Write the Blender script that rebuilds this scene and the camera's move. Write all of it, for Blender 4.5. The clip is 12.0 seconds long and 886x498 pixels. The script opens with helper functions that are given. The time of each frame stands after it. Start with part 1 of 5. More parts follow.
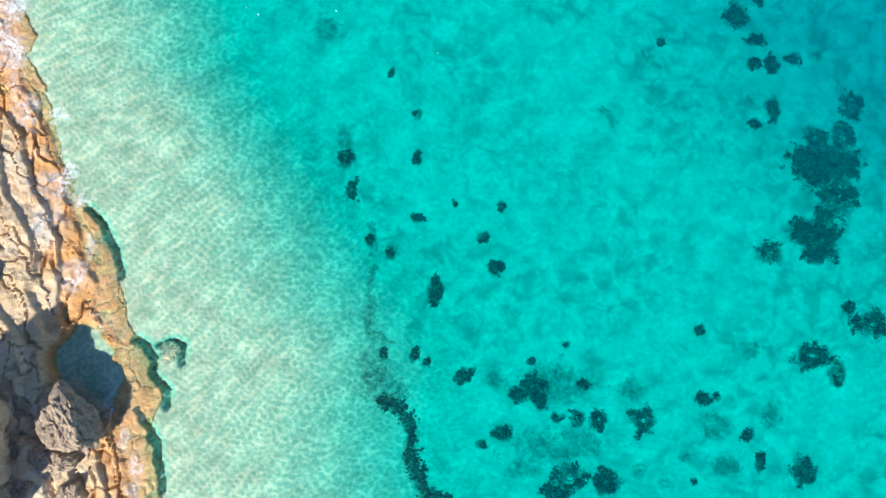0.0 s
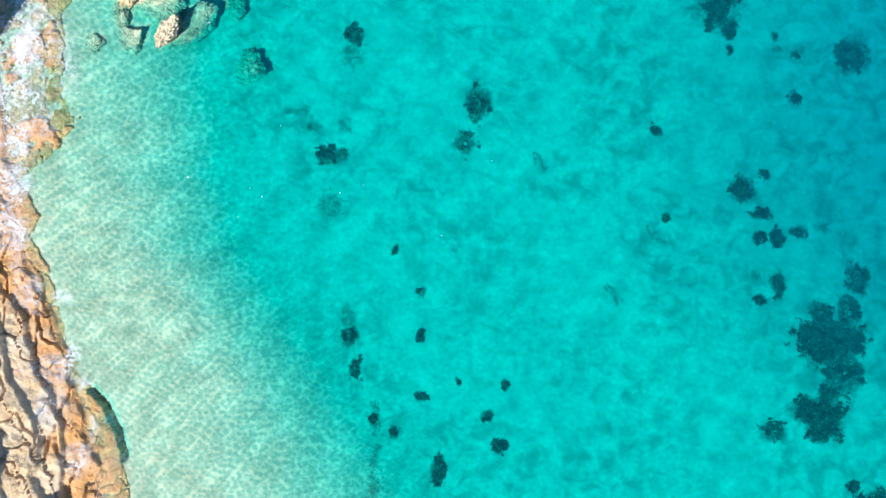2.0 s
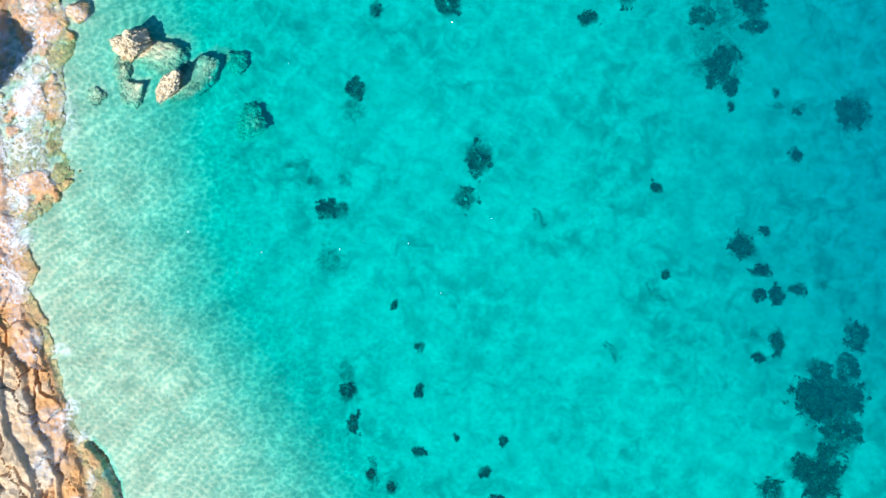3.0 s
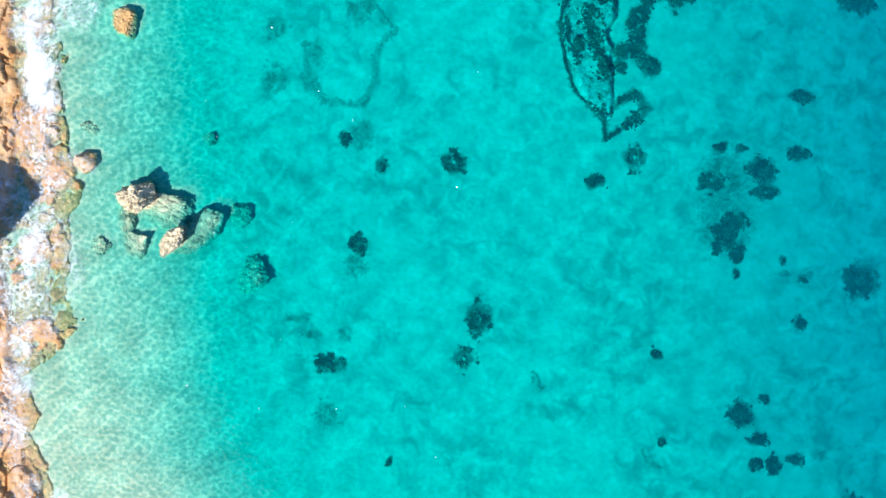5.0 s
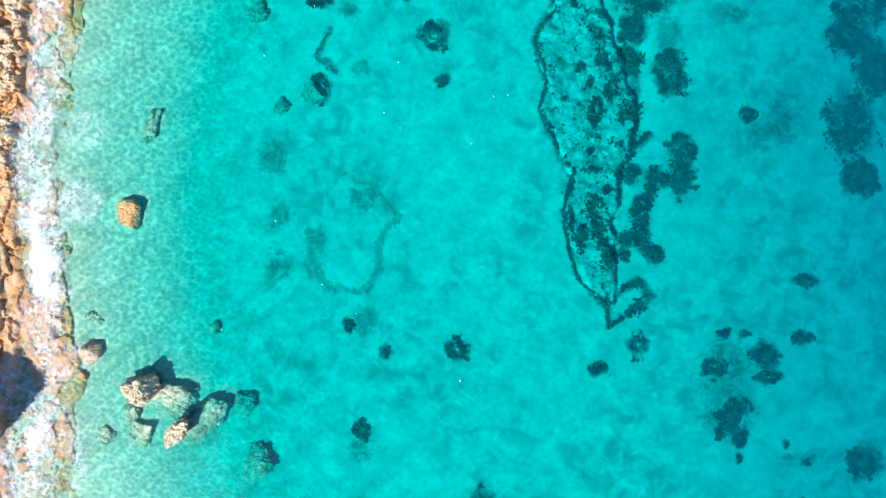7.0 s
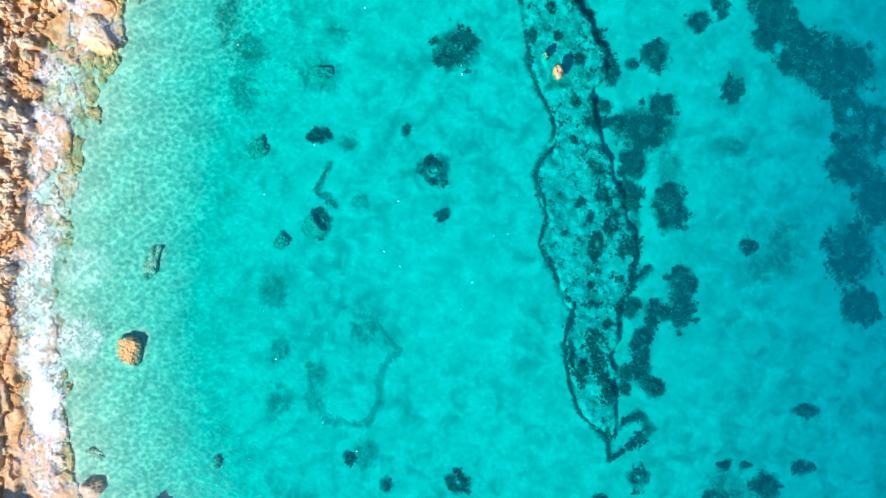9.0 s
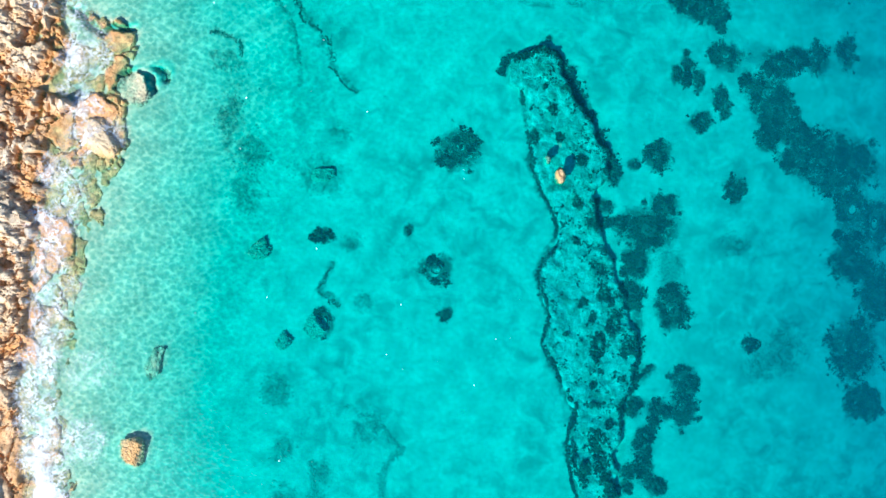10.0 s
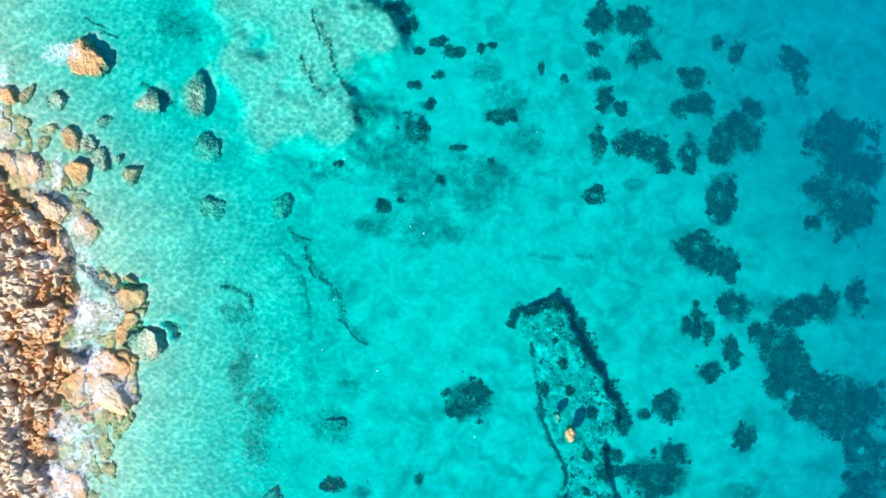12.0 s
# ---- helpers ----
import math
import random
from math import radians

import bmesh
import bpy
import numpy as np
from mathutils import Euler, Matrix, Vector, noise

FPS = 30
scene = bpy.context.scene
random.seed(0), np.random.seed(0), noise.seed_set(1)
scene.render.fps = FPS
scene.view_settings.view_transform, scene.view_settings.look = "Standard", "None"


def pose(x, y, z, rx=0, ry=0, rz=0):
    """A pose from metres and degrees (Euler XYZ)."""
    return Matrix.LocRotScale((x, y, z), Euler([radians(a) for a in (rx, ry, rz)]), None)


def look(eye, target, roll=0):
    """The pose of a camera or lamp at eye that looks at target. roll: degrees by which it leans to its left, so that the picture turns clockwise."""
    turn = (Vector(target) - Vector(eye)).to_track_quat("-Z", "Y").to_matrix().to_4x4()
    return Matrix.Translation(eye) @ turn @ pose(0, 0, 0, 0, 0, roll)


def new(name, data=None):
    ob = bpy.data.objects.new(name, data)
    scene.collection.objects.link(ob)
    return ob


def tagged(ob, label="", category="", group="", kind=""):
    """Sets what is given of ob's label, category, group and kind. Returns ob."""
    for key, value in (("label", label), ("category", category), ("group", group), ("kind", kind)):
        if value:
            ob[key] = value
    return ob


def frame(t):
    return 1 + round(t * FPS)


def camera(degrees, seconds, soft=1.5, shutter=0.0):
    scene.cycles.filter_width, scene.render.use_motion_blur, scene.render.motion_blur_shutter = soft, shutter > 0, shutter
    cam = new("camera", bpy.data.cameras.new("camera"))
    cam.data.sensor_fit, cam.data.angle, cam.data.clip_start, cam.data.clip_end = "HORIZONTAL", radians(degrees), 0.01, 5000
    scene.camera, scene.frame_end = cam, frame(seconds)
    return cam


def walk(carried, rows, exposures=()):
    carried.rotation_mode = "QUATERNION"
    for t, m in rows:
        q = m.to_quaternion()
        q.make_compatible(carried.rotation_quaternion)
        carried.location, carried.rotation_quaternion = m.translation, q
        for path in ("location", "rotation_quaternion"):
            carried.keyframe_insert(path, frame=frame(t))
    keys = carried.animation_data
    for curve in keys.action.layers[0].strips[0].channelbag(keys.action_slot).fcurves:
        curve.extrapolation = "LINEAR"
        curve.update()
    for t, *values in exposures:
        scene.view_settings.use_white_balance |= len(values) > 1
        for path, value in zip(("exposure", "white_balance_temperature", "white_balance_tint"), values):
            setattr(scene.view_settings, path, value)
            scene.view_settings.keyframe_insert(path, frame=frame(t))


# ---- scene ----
# The camera: a drone high over a rocky shore, looking straight down and flying along the coast.
cam = camera(66.1, 12.0, soft=1.7)
METRES, EYE, TILT, LEAN, TURN = 100.0, 60.3, -89.2, 0.0, 0.0
ROWS = [
    (0.0, 0.0, 0.0, 0.0, 0.0, 0.0, -0.0),
    (0.5, -0.0, 0.0008, 0.0476, 0.1, -0.08, -0.04),
    (1.0, -0.001, 0.0009, 0.0978, 0.18, -0.16, -0.1),
    (1.5, -0.0028, 0.0015, 0.1359, 0.13, -0.23, -0.15),
    (2.0, -0.0021, 0.0026, 0.1676, 0.14, -0.49, -0.18),
    (2.5, -0.0027, 0.0027, 0.1914, 0.08, -0.4, -0.23),
    (4.5, 0.005, 0.0059, 0.3329, 1.05, -1.63, -2.88),
    (5.0, 0.0052, 0.0069, 0.3777, 1.29, -1.79, -2.91),
    (5.5, 0.0034, 0.0081, 0.4276, 1.45, -2.14, -2.93),
    (6.0, 0.0004, 0.0097, 0.4777, 1.52, -2.23, -2.88),
    (6.5, -0.0011, 0.0109, 0.521, 1.67, -2.29, -2.89),
    (7.0, -0.004, 0.0118, 0.5525, 1.55, -2.2, -2.91),
    (9.0, -0.0109, 0.0166, 0.6759, 1.51, -2.38, -2.76),
    (9.5, -0.0132, 0.0183, 0.7197, 1.57, -2.49, -2.74),
    (10.0, -0.0165, 0.02, 0.7679, 1.6, -2.57, -2.7),
    (10.5, -0.02, 0.0225, 0.8234, 1.71, -2.97, -2.64),
    (11.0, -0.0256, 0.0245, 0.8792, 1.64, -3.05, -2.62),
    (11.5, -0.0308, 0.0268, 0.9362, 1.62, -2.98, -2.55),
    (12.0, -0.0349, 0.0291, 0.9973, 1.7, -3.05, -2.49),
]
walk(cam, [(t, pose(0, 0, EYE, TILT, LEAN, TURN) @ pose(METRES * x, METRES * y, METRES * z, 90 + pitch, roll, yaw)) for t, x, y, z, yaw, pitch, roll in ROWS],
     [(0.0, 0.98, 5600, 8), (2.5, 1.01, 5400, 8), (5.5, 1.06, 5350, 8), (9.5, 1.11, 5300, 8), (12.0, 1.14, 5250, 8)])
from mathutils.bvhtree import BVHTree


# ---- world and sun ----
SUN_FROM = Vector((-0.56, -0.73, 0.76)).normalized()
world = bpy.data.worlds.new("clear_sky")
scene.world = world
world.use_nodes = True
sky = world.node_tree.nodes.new("ShaderNodeTexSky")
sky.sky_type, sky.sun_disc = "NISHITA", False
sky.sun_elevation = math.asin(SUN_FROM.z)
sky.ozone_density, sky.dust_density = 5.0, 0.3
sky.sun_rotation = math.atan2(SUN_FROM.x, SUN_FROM.y)
world.node_tree.nodes["Background"].inputs["Strength"].default_value = 0.078
world.node_tree.links.new(sky.outputs[0], world.node_tree.nodes["Background"].inputs["Color"])
sun_lamp = bpy.data.lights.new("sun", "SUN")
sun_lamp.energy, sun_lamp.angle, sun_lamp.color = 5.0, radians(0.55), (1.0, 0.90, 0.74)
new("sun", sun_lamp).matrix_world = look(SUN_FROM * 300, (0, 0, 0))

# ---- noise for shaping ----


def hash2(ix, iy, seed):
    n = (ix.astype(np.int64) * 374761393 + iy.astype(np.int64) * 668265263 + seed * 1442695041) & 0xFFFFFFFF
    n = ((n ^ (n >> 13)) * 1274126177) & 0xFFFFFFFF
    n = ((n ^ (n >> 16)) * 2246822519) & 0xFFFFFFFF
    return ((n ^ (n >> 15)) & 0xFFFFFF) / float(0xFFFFFF)


def vnoise(x, y, seed=0):
    """Smooth value noise, 0 to 1."""
    x, y = np.asarray(x, float), np.asarray(y, float)
    ix, iy = np.floor(x), np.floor(y)
    fx, fy = x - ix, y - iy
    fx, fy = fx * fx * (3 - 2 * fx), fy * fy * (3 - 2 * fy)
    a, b = hash2(ix, iy, seed), hash2(ix + 1, iy, seed)
    c, d = hash2(ix, iy + 1, seed), hash2(ix + 1, iy + 1, seed)
    return (a + (b - a) * fx) * (1 - fy) + (c + (d - c) * fx) * fy


def fbm(x, y, octaves=4, seed=0):
    """Several octaves of noise, about -1 to 1."""
    total, amp, norm = 0.0, 1.0, 0.0
    for k in range(octaves):
        total = total + amp * (vnoise(x * 2 ** k + 17.3 * k, y * 2 ** k - 9.1 * k, seed + k) * 2 - 1)
        norm += amp
        amp *= 0.5
    return total / norm


def cells(x, y, seed=0):
    """Distances to the nearest and the second nearest of scattered points, and the nearest one's number."""
    x, y = np.asarray(x, float), np.asarray(y, float)
    ix, iy = np.floor(x), np.floor(y)
    f1, f2, who = np.full(x.shape, 9.0), np.full(x.shape, 9.0), np.zeros(x.shape)
    for dx in (-1, 0, 1):
        for dy in (-1, 0, 1):
            cx, cy = ix + dx, iy + dy
            d = np.hypot(cx + hash2(cx, cy, seed) - x, cy + hash2(cx, cy, seed + 7) - y)
            near = d < f1
            f2 = np.where(near, f1, np.minimum(f2, d))
            who = np.where(near, hash2(cx, cy, seed + 13), who)
            f1 = np.minimum(f1, d)
    return f1, f2, who


def ease(a, b, v):
    v = np.clip((np.asarray(v, float) - a) / (b - a), 0, 1)
    return v * v * (3 - 2 * v)


# ---- materials ----


def material(name):
    mat = bpy.data.materials.new(name)
    mat.use_nodes = True
    tree = mat.node_tree
    tree.nodes.clear()
    return mat, tree


def node(tree, kind, links=None, **values):
    """A shader node; links maps its inputs to sockets or plain values."""
    made = tree.nodes.new(kind)
    for key, value in values.items():
        setattr(made, key, value)
    for key, value in (links or {}).items():
        if isinstance(value, bpy.types.NodeSocket):
            tree.links.new(value, made.inputs[key])
        else:
            made.inputs[key].default_value = value
    return made


def spot(tree, where, scale, detail=4.0, rough=0.55, warp=0.0):
    return node(tree, "ShaderNodeTexNoise", {"Vector": where, "Scale": scale, "Detail": detail, "Roughness": rough, "Distortion": warp}).outputs[0]


def ramp(tree, fac, stops, smooth=False):
    made = node(tree, "ShaderNodeValToRGB", {0: fac})
    made.color_ramp.interpolation = "EASE" if smooth else "LINEAR"
    el = made.color_ramp.elements
    while len(el) < len(stops):
        el.new(0.5)
    for e, (p, c) in zip(el, stops):
        e.position = p
        e.color = (*c, 1) if isinstance(c, tuple) else (c, c, c, 1)
    return made.outputs[0]


def blend(tree, fac, a, b, kind="MIX"):
    made = tree.nodes.new("ShaderNodeMix")
    made.data_type, made.blend_type = "RGBA", kind
    for key, value in ((0, fac), (6, a), (7, b)):
        if isinstance(value, bpy.types.NodeSocket):
            tree.links.new(value, made.inputs[key])
        else:
            made.inputs[key].default_value = (*value, 1) if isinstance(value, tuple) else value
    return made.outputs[2]


def calc(tree, op, a, b=0.0, c=0.0, clamp=False):
    return node(tree, "ShaderNodeMath", {0: a, 1: b, 2: c}, operation=op, use_clamp=clamp).outputs[0]


def finish(tree, colour, rough, height=None, dist=0.1, strength=0.7, spec=0.3):
    bsdf = node(tree, "ShaderNodeBsdfPrincipled", {"Base Color": colour, "Roughness": rough, "Specular IOR Level": spec})
    if height is not None:
        tree.links.new(node(tree, "ShaderNodeBump", {"Height": height, "Distance": dist, "Strength": strength}).outputs[0], bsdf.inputs["Normal"])
    tree.links.new(bsdf.outputs[0], node(tree, "ShaderNodeOutputMaterial").inputs[0])


def sand_material():
    """Pale sand with thin films of growth; the attribute growth says where the bed is overgrown."""
    mat, t = material("pale_sand")
    p = node(t, "ShaderNodeNewGeometry").outputs["Position"]
    growth = node(t, "ShaderNodeAttribute", attribute_name="growth").outputs["Fac"]
    fine, patch, broad = spot(t, p, 2.2, 5), spot(t, p, 0.55, 5, 0.6, 0.6), spot(t, p, 0.09, 3)
    col = blend(t, ramp(t, fine, [(0.3, 0.0), (0.75, 1.0)]), (0.50, 0.445, 0.288), (0.60, 0.54, 0.37))
    washed = ramp(t, calc(t, "MULTIPLY", node(t, "ShaderNodeSeparateXYZ", {0: p}).outputs[2], -0.5), [(0.35, 0.03), (0.75, 1.0)])
    film = calc(t, "MULTIPLY", ramp(t, patch, [(0.44, 0.0), (0.64, 1.0)]), ramp(t, broad, [(0.36, 0.20), (0.56, 1.0)]))
    film = calc(t, "MULTIPLY", film, washed)
    col = blend(t, calc(t, "MULTIPLY", film, 0.75), col, (0.24, 0.24, 0.165))
    specks = ramp(t, spot(t, p, 1.3, 6, 0.7, 0.4), [(0.62, 0.0), (0.74, 1.0)])
    col = blend(t, calc(t, "MULTIPLY", specks, 0.30), col, (0.14, 0.15, 0.10))
    tuft = calc(t, "ADD", calc(t, "MULTIPLY", spot(t, p, 1.1, 6, 0.68, 0.7), 1.7), calc(t, "MULTIPLY", spot(t, p, 3.5, 4, 0.6), 0.5))
    over = ramp(t, calc(t, "ADD", growth, calc(t, "SUBTRACT", tuft, 1.1)), [(0.18, 0.0), (0.95, 1.0)], True)
    over = calc(t, "MULTIPLY", over, ramp(t, growth, [(0.02, 0.0), (0.25, 1.0)]))
    col = blend(t, calc(t, "MULTIPLY", over, 0.9), col, (0.085, 0.10, 0.065))
    finish(t, col, 0.95, fine, 0.02, 0.3, 0.1)
    return mat


def rock_material(name, pale, warm, dark, wet, climb=1.1, soaked=(0.40, 0.32, 0.18), growth=0.75, reach=0.9):
    """Weathered limestone: pale crust, warm stains, dark pits; browner where the sea keeps it wet."""
    mat, t = material(name)
    geo = node(t, "ShaderNodeNewGeometry")
    p = geo.outputs["Position"]
    z = node(t, "ShaderNodeSeparateXYZ", {0: p}).outputs[2]
    big, mid, fine = spot(t, p, 0.28, 5, 0.6, 0.5), spot(t, p, 1.3, 6, 0.65, 0.3), spot(t, p, 6.0, 5, 0.7)
    col = blend(t, ramp(t, big, [(0.36, 0.0), (0.66, 1.0)]), pale, warm)
    col = blend(t, ramp(t, mid, [(0.52, 0.0), (0.78, 0.75)]), col, dark)
    col = blend(t, ramp(t, fine, [(0.35, 0.5), (0.6, 0.0)]), col, (0.56, 0.49, 0.38))
    damp = calc(t, "MULTIPLY_ADD", big, reach, calc(t, "MULTIPLY", z, -climb))
    damp = ramp(t, calc(t, "ADD", damp, calc(t, "MULTIPLY", mid, 0.6)), [(0.22, 0.0), (0.85, 0.85)])
    col = blend(t, damp, col, wet)
    col = blend(t, ramp(t, calc(t, "MULTIPLY_ADD", z, -6.0, calc(t, "MULTIPLY_ADD", mid, 1.2, -0.7)), [(0.1, 0.0), (0.9, 0.8)]), col, soaked)
    weedy = ramp(t, calc(t, "MULTIPLY_ADD", mid, 1.6, calc(t, "MULTIPLY_ADD", z, -0.45, -0.35)), [(0.60, 0.0), (0.95, growth)])
    col = blend(t, weedy, col, (0.13, 0.12, 0.06))
    rough = ramp(t, damp, [(0.0, 0.95), (1.0, 0.55)])
    finish(t, col, rough, calc(t, "ADD", mid, calc(t, "MULTIPLY", fine, 0.45)), 0.30, 0.85, 0.25)
    return mat


def weed_material(name, a, b):
    mat, t = material(name)
    geo = node(t, "ShaderNodeNewGeometry")
    one = node(t, "ShaderNodeObjectInfo").outputs["Random"]
    mix = calc(t, "MULTIPLY_ADD", geo.outputs["Random Per Island"], 0.75, calc(t, "MULTIPLY", one, 0.25))
    mix = calc(t, "MULTIPLY", mix, ramp(t, spot(t, geo.outputs["Position"], 1.1, 4), [(0.35, 0.1), (0.65, 1.5)]))
    col = blend(t, mix, a, b)
    finish(t, col, 0.8, spot(t, geo.outputs["Position"], 9.0, 4), 0.08, 0.8, 0.2)
    return mat


def reef_material():
    mat, t = material("crusted_reef_rock")
    p = node(t, "ShaderNodeNewGeometry").outputs["Position"]
    big, mid, fine = spot(t, p, 0.5, 5, 0.6, 0.8), spot(t, p, 1.6, 6, 0.65, 0.6), spot(t, p, 5.0, 4)
    col = blend(t, ramp(t, mid, [(0.40, 0.0), (0.62, 1.0)]), (0.54, 0.50, 0.36), (0.26, 0.26, 0.17))
    col = blend(t, ramp(t, big, [(0.54, 0.0), (0.66, 0.75)]), col, (0.10, 0.12, 0.07))
    col = blend(t, ramp(t, fine, [(0.55, 0.0), (0.75, 0.5)]), col, (0.70, 0.60, 0.42))
    finish(t, col, 0.9, mid, 0.3, 0.9, 0.1)
    return mat


def water_material():
    """Clear sea: each metre of depth takes out red first; caustic dapple is painted into the tint; the skin mirrors the
    sky.
    """
    mat, t = material("clear_sea_water")
    p = node(t, "ShaderNodeNewGeometry").outputs["Position"]
    depth = node(t, "ShaderNodeAttribute", attribute_name="depth").outputs["Fac"]
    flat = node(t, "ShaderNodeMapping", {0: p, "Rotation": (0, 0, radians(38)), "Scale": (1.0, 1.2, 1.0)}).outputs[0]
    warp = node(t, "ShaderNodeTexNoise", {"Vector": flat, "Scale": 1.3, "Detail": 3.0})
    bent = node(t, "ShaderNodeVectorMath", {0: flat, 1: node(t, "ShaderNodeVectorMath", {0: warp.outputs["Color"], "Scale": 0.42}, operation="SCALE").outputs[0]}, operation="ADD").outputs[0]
    # cell pattern painted into the see-through colour in place of focused sunlight; also the bump
    caustic_net = node(t, "ShaderNodeTexVoronoi", {"Vector": bent, "Scale": 2.15, "Smoothness": 0.35}, feature="SMOOTH_F1").outputs[0]
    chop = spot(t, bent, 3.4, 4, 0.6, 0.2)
    ripple_caustic = calc(t, "ADD", calc(t, "MULTIPLY_ADD", caustic_net, -1.0, 1.0), calc(t, "MULTIPLY", chop, 0.8))
    ripple_caustic = ramp(t, ripple_caustic, [(0.74, 0.0), (1.16, 1.0)], True)
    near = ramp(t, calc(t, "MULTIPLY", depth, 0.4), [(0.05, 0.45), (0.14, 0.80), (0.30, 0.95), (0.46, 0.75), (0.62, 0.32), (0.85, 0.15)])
    caustic_gain = calc(t, "SUBTRACT", 1.0, calc(t, "MULTIPLY", calc(t, "MULTIPLY", ripple_caustic, near), 0.23))
    # broad light and dark blotches in the tint imitate lensing by the waves
    swell_dapple = ramp(t, spot(t, flat, 0.42, 5, 0.60, 0.4), [(0.38, 0.0), (0.63, 1.0)])
    caustic_gain = calc(t, "MULTIPLY", caustic_gain, calc(t, "MULTIPLY_ADD", swell_dapple, 0.18, 0.88))
    path = calc(t, "MAXIMUM", calc(t, "SUBTRACT", calc(t, "MULTIPLY_ADD", calc(t, "MULTIPLY", ripple_caustic, near), 0.20, depth), 0.20), 0.0)
    parts = [calc(t, "MULTIPLY", calc(t, "EXPONENT", calc(t, "MULTIPLY", path, -k)), caustic_gain) for k in (1.45, 0.108, 0.064)]
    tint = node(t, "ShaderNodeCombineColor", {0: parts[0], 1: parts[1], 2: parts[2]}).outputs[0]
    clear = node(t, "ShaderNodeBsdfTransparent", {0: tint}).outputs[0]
    milk = node(t, "ShaderNodeBsdfDiffuse", {0: (0.0, 0.36, 0.52, 1)}).outputs[0]
    haze = calc(t, "SUBTRACT", 1.0, calc(t, "EXPONENT", calc(t, "MULTIPLY", path, -0.024)))
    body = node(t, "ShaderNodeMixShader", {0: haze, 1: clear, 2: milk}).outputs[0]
    bump = node(t, "ShaderNodeBump", {"Height": calc(t, "ADD", ripple_caustic, chop), "Distance": 0.02, "Strength": 0.3}).outputs[0]
    skin = node(t, "ShaderNodeBsdfGlossy", {"Roughness": 0.3, "Normal": bump}).outputs[0]
    facing = node(t, "ShaderNodeLayerWeight", {"Blend": 0.5, "Normal": bump}).outputs["Facing"]
    fres = calc(t, "MULTIPLY_ADD", calc(t, "POWER", facing, 5.0), 0.9, 0.009)
    out = node(t, "ShaderNodeMixShader", {0: fres, 1: body, 2: skin}).outputs[0]
    t.links.new(out, node(t, "ShaderNodeOutputMaterial").inputs[0])
    return mat


def foam_material():
    """White broken foam: a lace of bubbles that thins out where the wash is weak."""
    mat, t = material("white_sea_foam")
    p = node(t, "ShaderNodeNewGeometry").outputs["Position"]
    amount = node(t, "ShaderNodeAttribute", attribute_name="amount").outputs["Fac"]
    warp = node(t, "ShaderNodeTexNoise", {"Vector": p, "Scale": 1.1, "Detail": 6.0, "Roughness": 0.7})
    bent = node(t, "ShaderNodeVectorMath", {0: p, 1: node(t, "ShaderNodeVectorMath", {0: warp.outputs["Color"], "Scale": 2.4}, operation="SCALE").outputs[0]}, operation="ADD").outputs[0]
    lace = node(t, "ShaderNodeTexVoronoi", {"Vector": bent, "Scale": 1.9}, feature="DISTANCE_TO_EDGE").outputs[0]
    cloud, grain = spot(t, p, 0.8, 8, 0.70, 0.9), spot(t, p, 5.0, 5, 0.7)
    total = calc(t, "ADD", calc(t, "MULTIPLY", cloud, 0.72), calc(t, "MULTIPLY", grain, 0.32))
    solid = ramp(t, calc(t, "ADD", total, calc(t, "MULTIPLY_ADD", amount, 0.90, -1.16)), [(0.0, 0.0), (0.40, 0.95)], True)
    width = calc(t, "MULTIPLY", calc(t, "MULTIPLY", amount, total), 0.42)
    thread = calc(t, "SUBTRACT", 1.0, calc(t, "DIVIDE", lace, calc(t, "MAXIMUM", width, 0.01)), clamp=True)
    thread = calc(t, "MULTIPLY", thread, ramp(t, amount, [(0.12, 0.0), (0.55, 0.90)]))
    thread = calc(t, "MULTIPLY", thread, ramp(t, spot(t, p, 0.7, 5, 0.65), [(0.40, 0.25), (0.60, 1.0)]))
    veil = calc(t, "MULTIPLY", ramp(t, calc(t, "ADD", total, calc(t, "MULTIPLY_ADD", amount, 0.7, -0.72)), [(0.0, 0.0), (0.5, 0.13)]), ramp(t, amount, [(0.12, 0.0), (0.4, 1.0)]))
    alpha = calc(t, "MAXIMUM", calc(t, "MAXIMUM", solid, thread), veil)
    bsdf = node(t, "ShaderNodeBsdfPrincipled", {"Base Color": (0.82, 0.84, 0.86, 1), "Roughness": 0.8, "Alpha": alpha})
    t.links.new(node(t, "ShaderNodeBump", {"Height": total, "Distance": 0.25, "Strength": 0.7}).outputs[0], bsdf.inputs["Normal"])
    t.links.new(bsdf.outputs[0], node(t, "ShaderNodeOutputMaterial").inputs[0])
    return mat


SAND = sand_material()
SHORE_ROCK = rock_material("ochre_limestone", (0.64, 0.49, 0.32), (0.57, 0.36, 0.16), (0.20, 0.125, 0.07), (0.54, 0.25, 0.065), 0.95, (0.50, 0.37, 0.15), reach=1.25)
BOULDER_ROCK = rock_material("tan_limestone", (0.61, 0.51, 0.33), (0.53, 0.40, 0.22), (0.24, 0.17, 0.11), (0.42, 0.28, 0.13))
GREY_ROCK = rock_material("grey_brown_limestone", (0.36, 0.25, 0.155), (0.25, 0.165, 0.105), (0.13, 0.095, 0.075), (0.30, 0.20, 0.11))
WET_ROCK = rock_material("wet_brown_limestone", (0.56, 0.42, 0.24), (0.52, 0.33, 0.14), (0.24, 0.16, 0.08), (0.50, 0.28, 0.09), soaked=(0.50, 0.38, 0.19), reach=1.2)
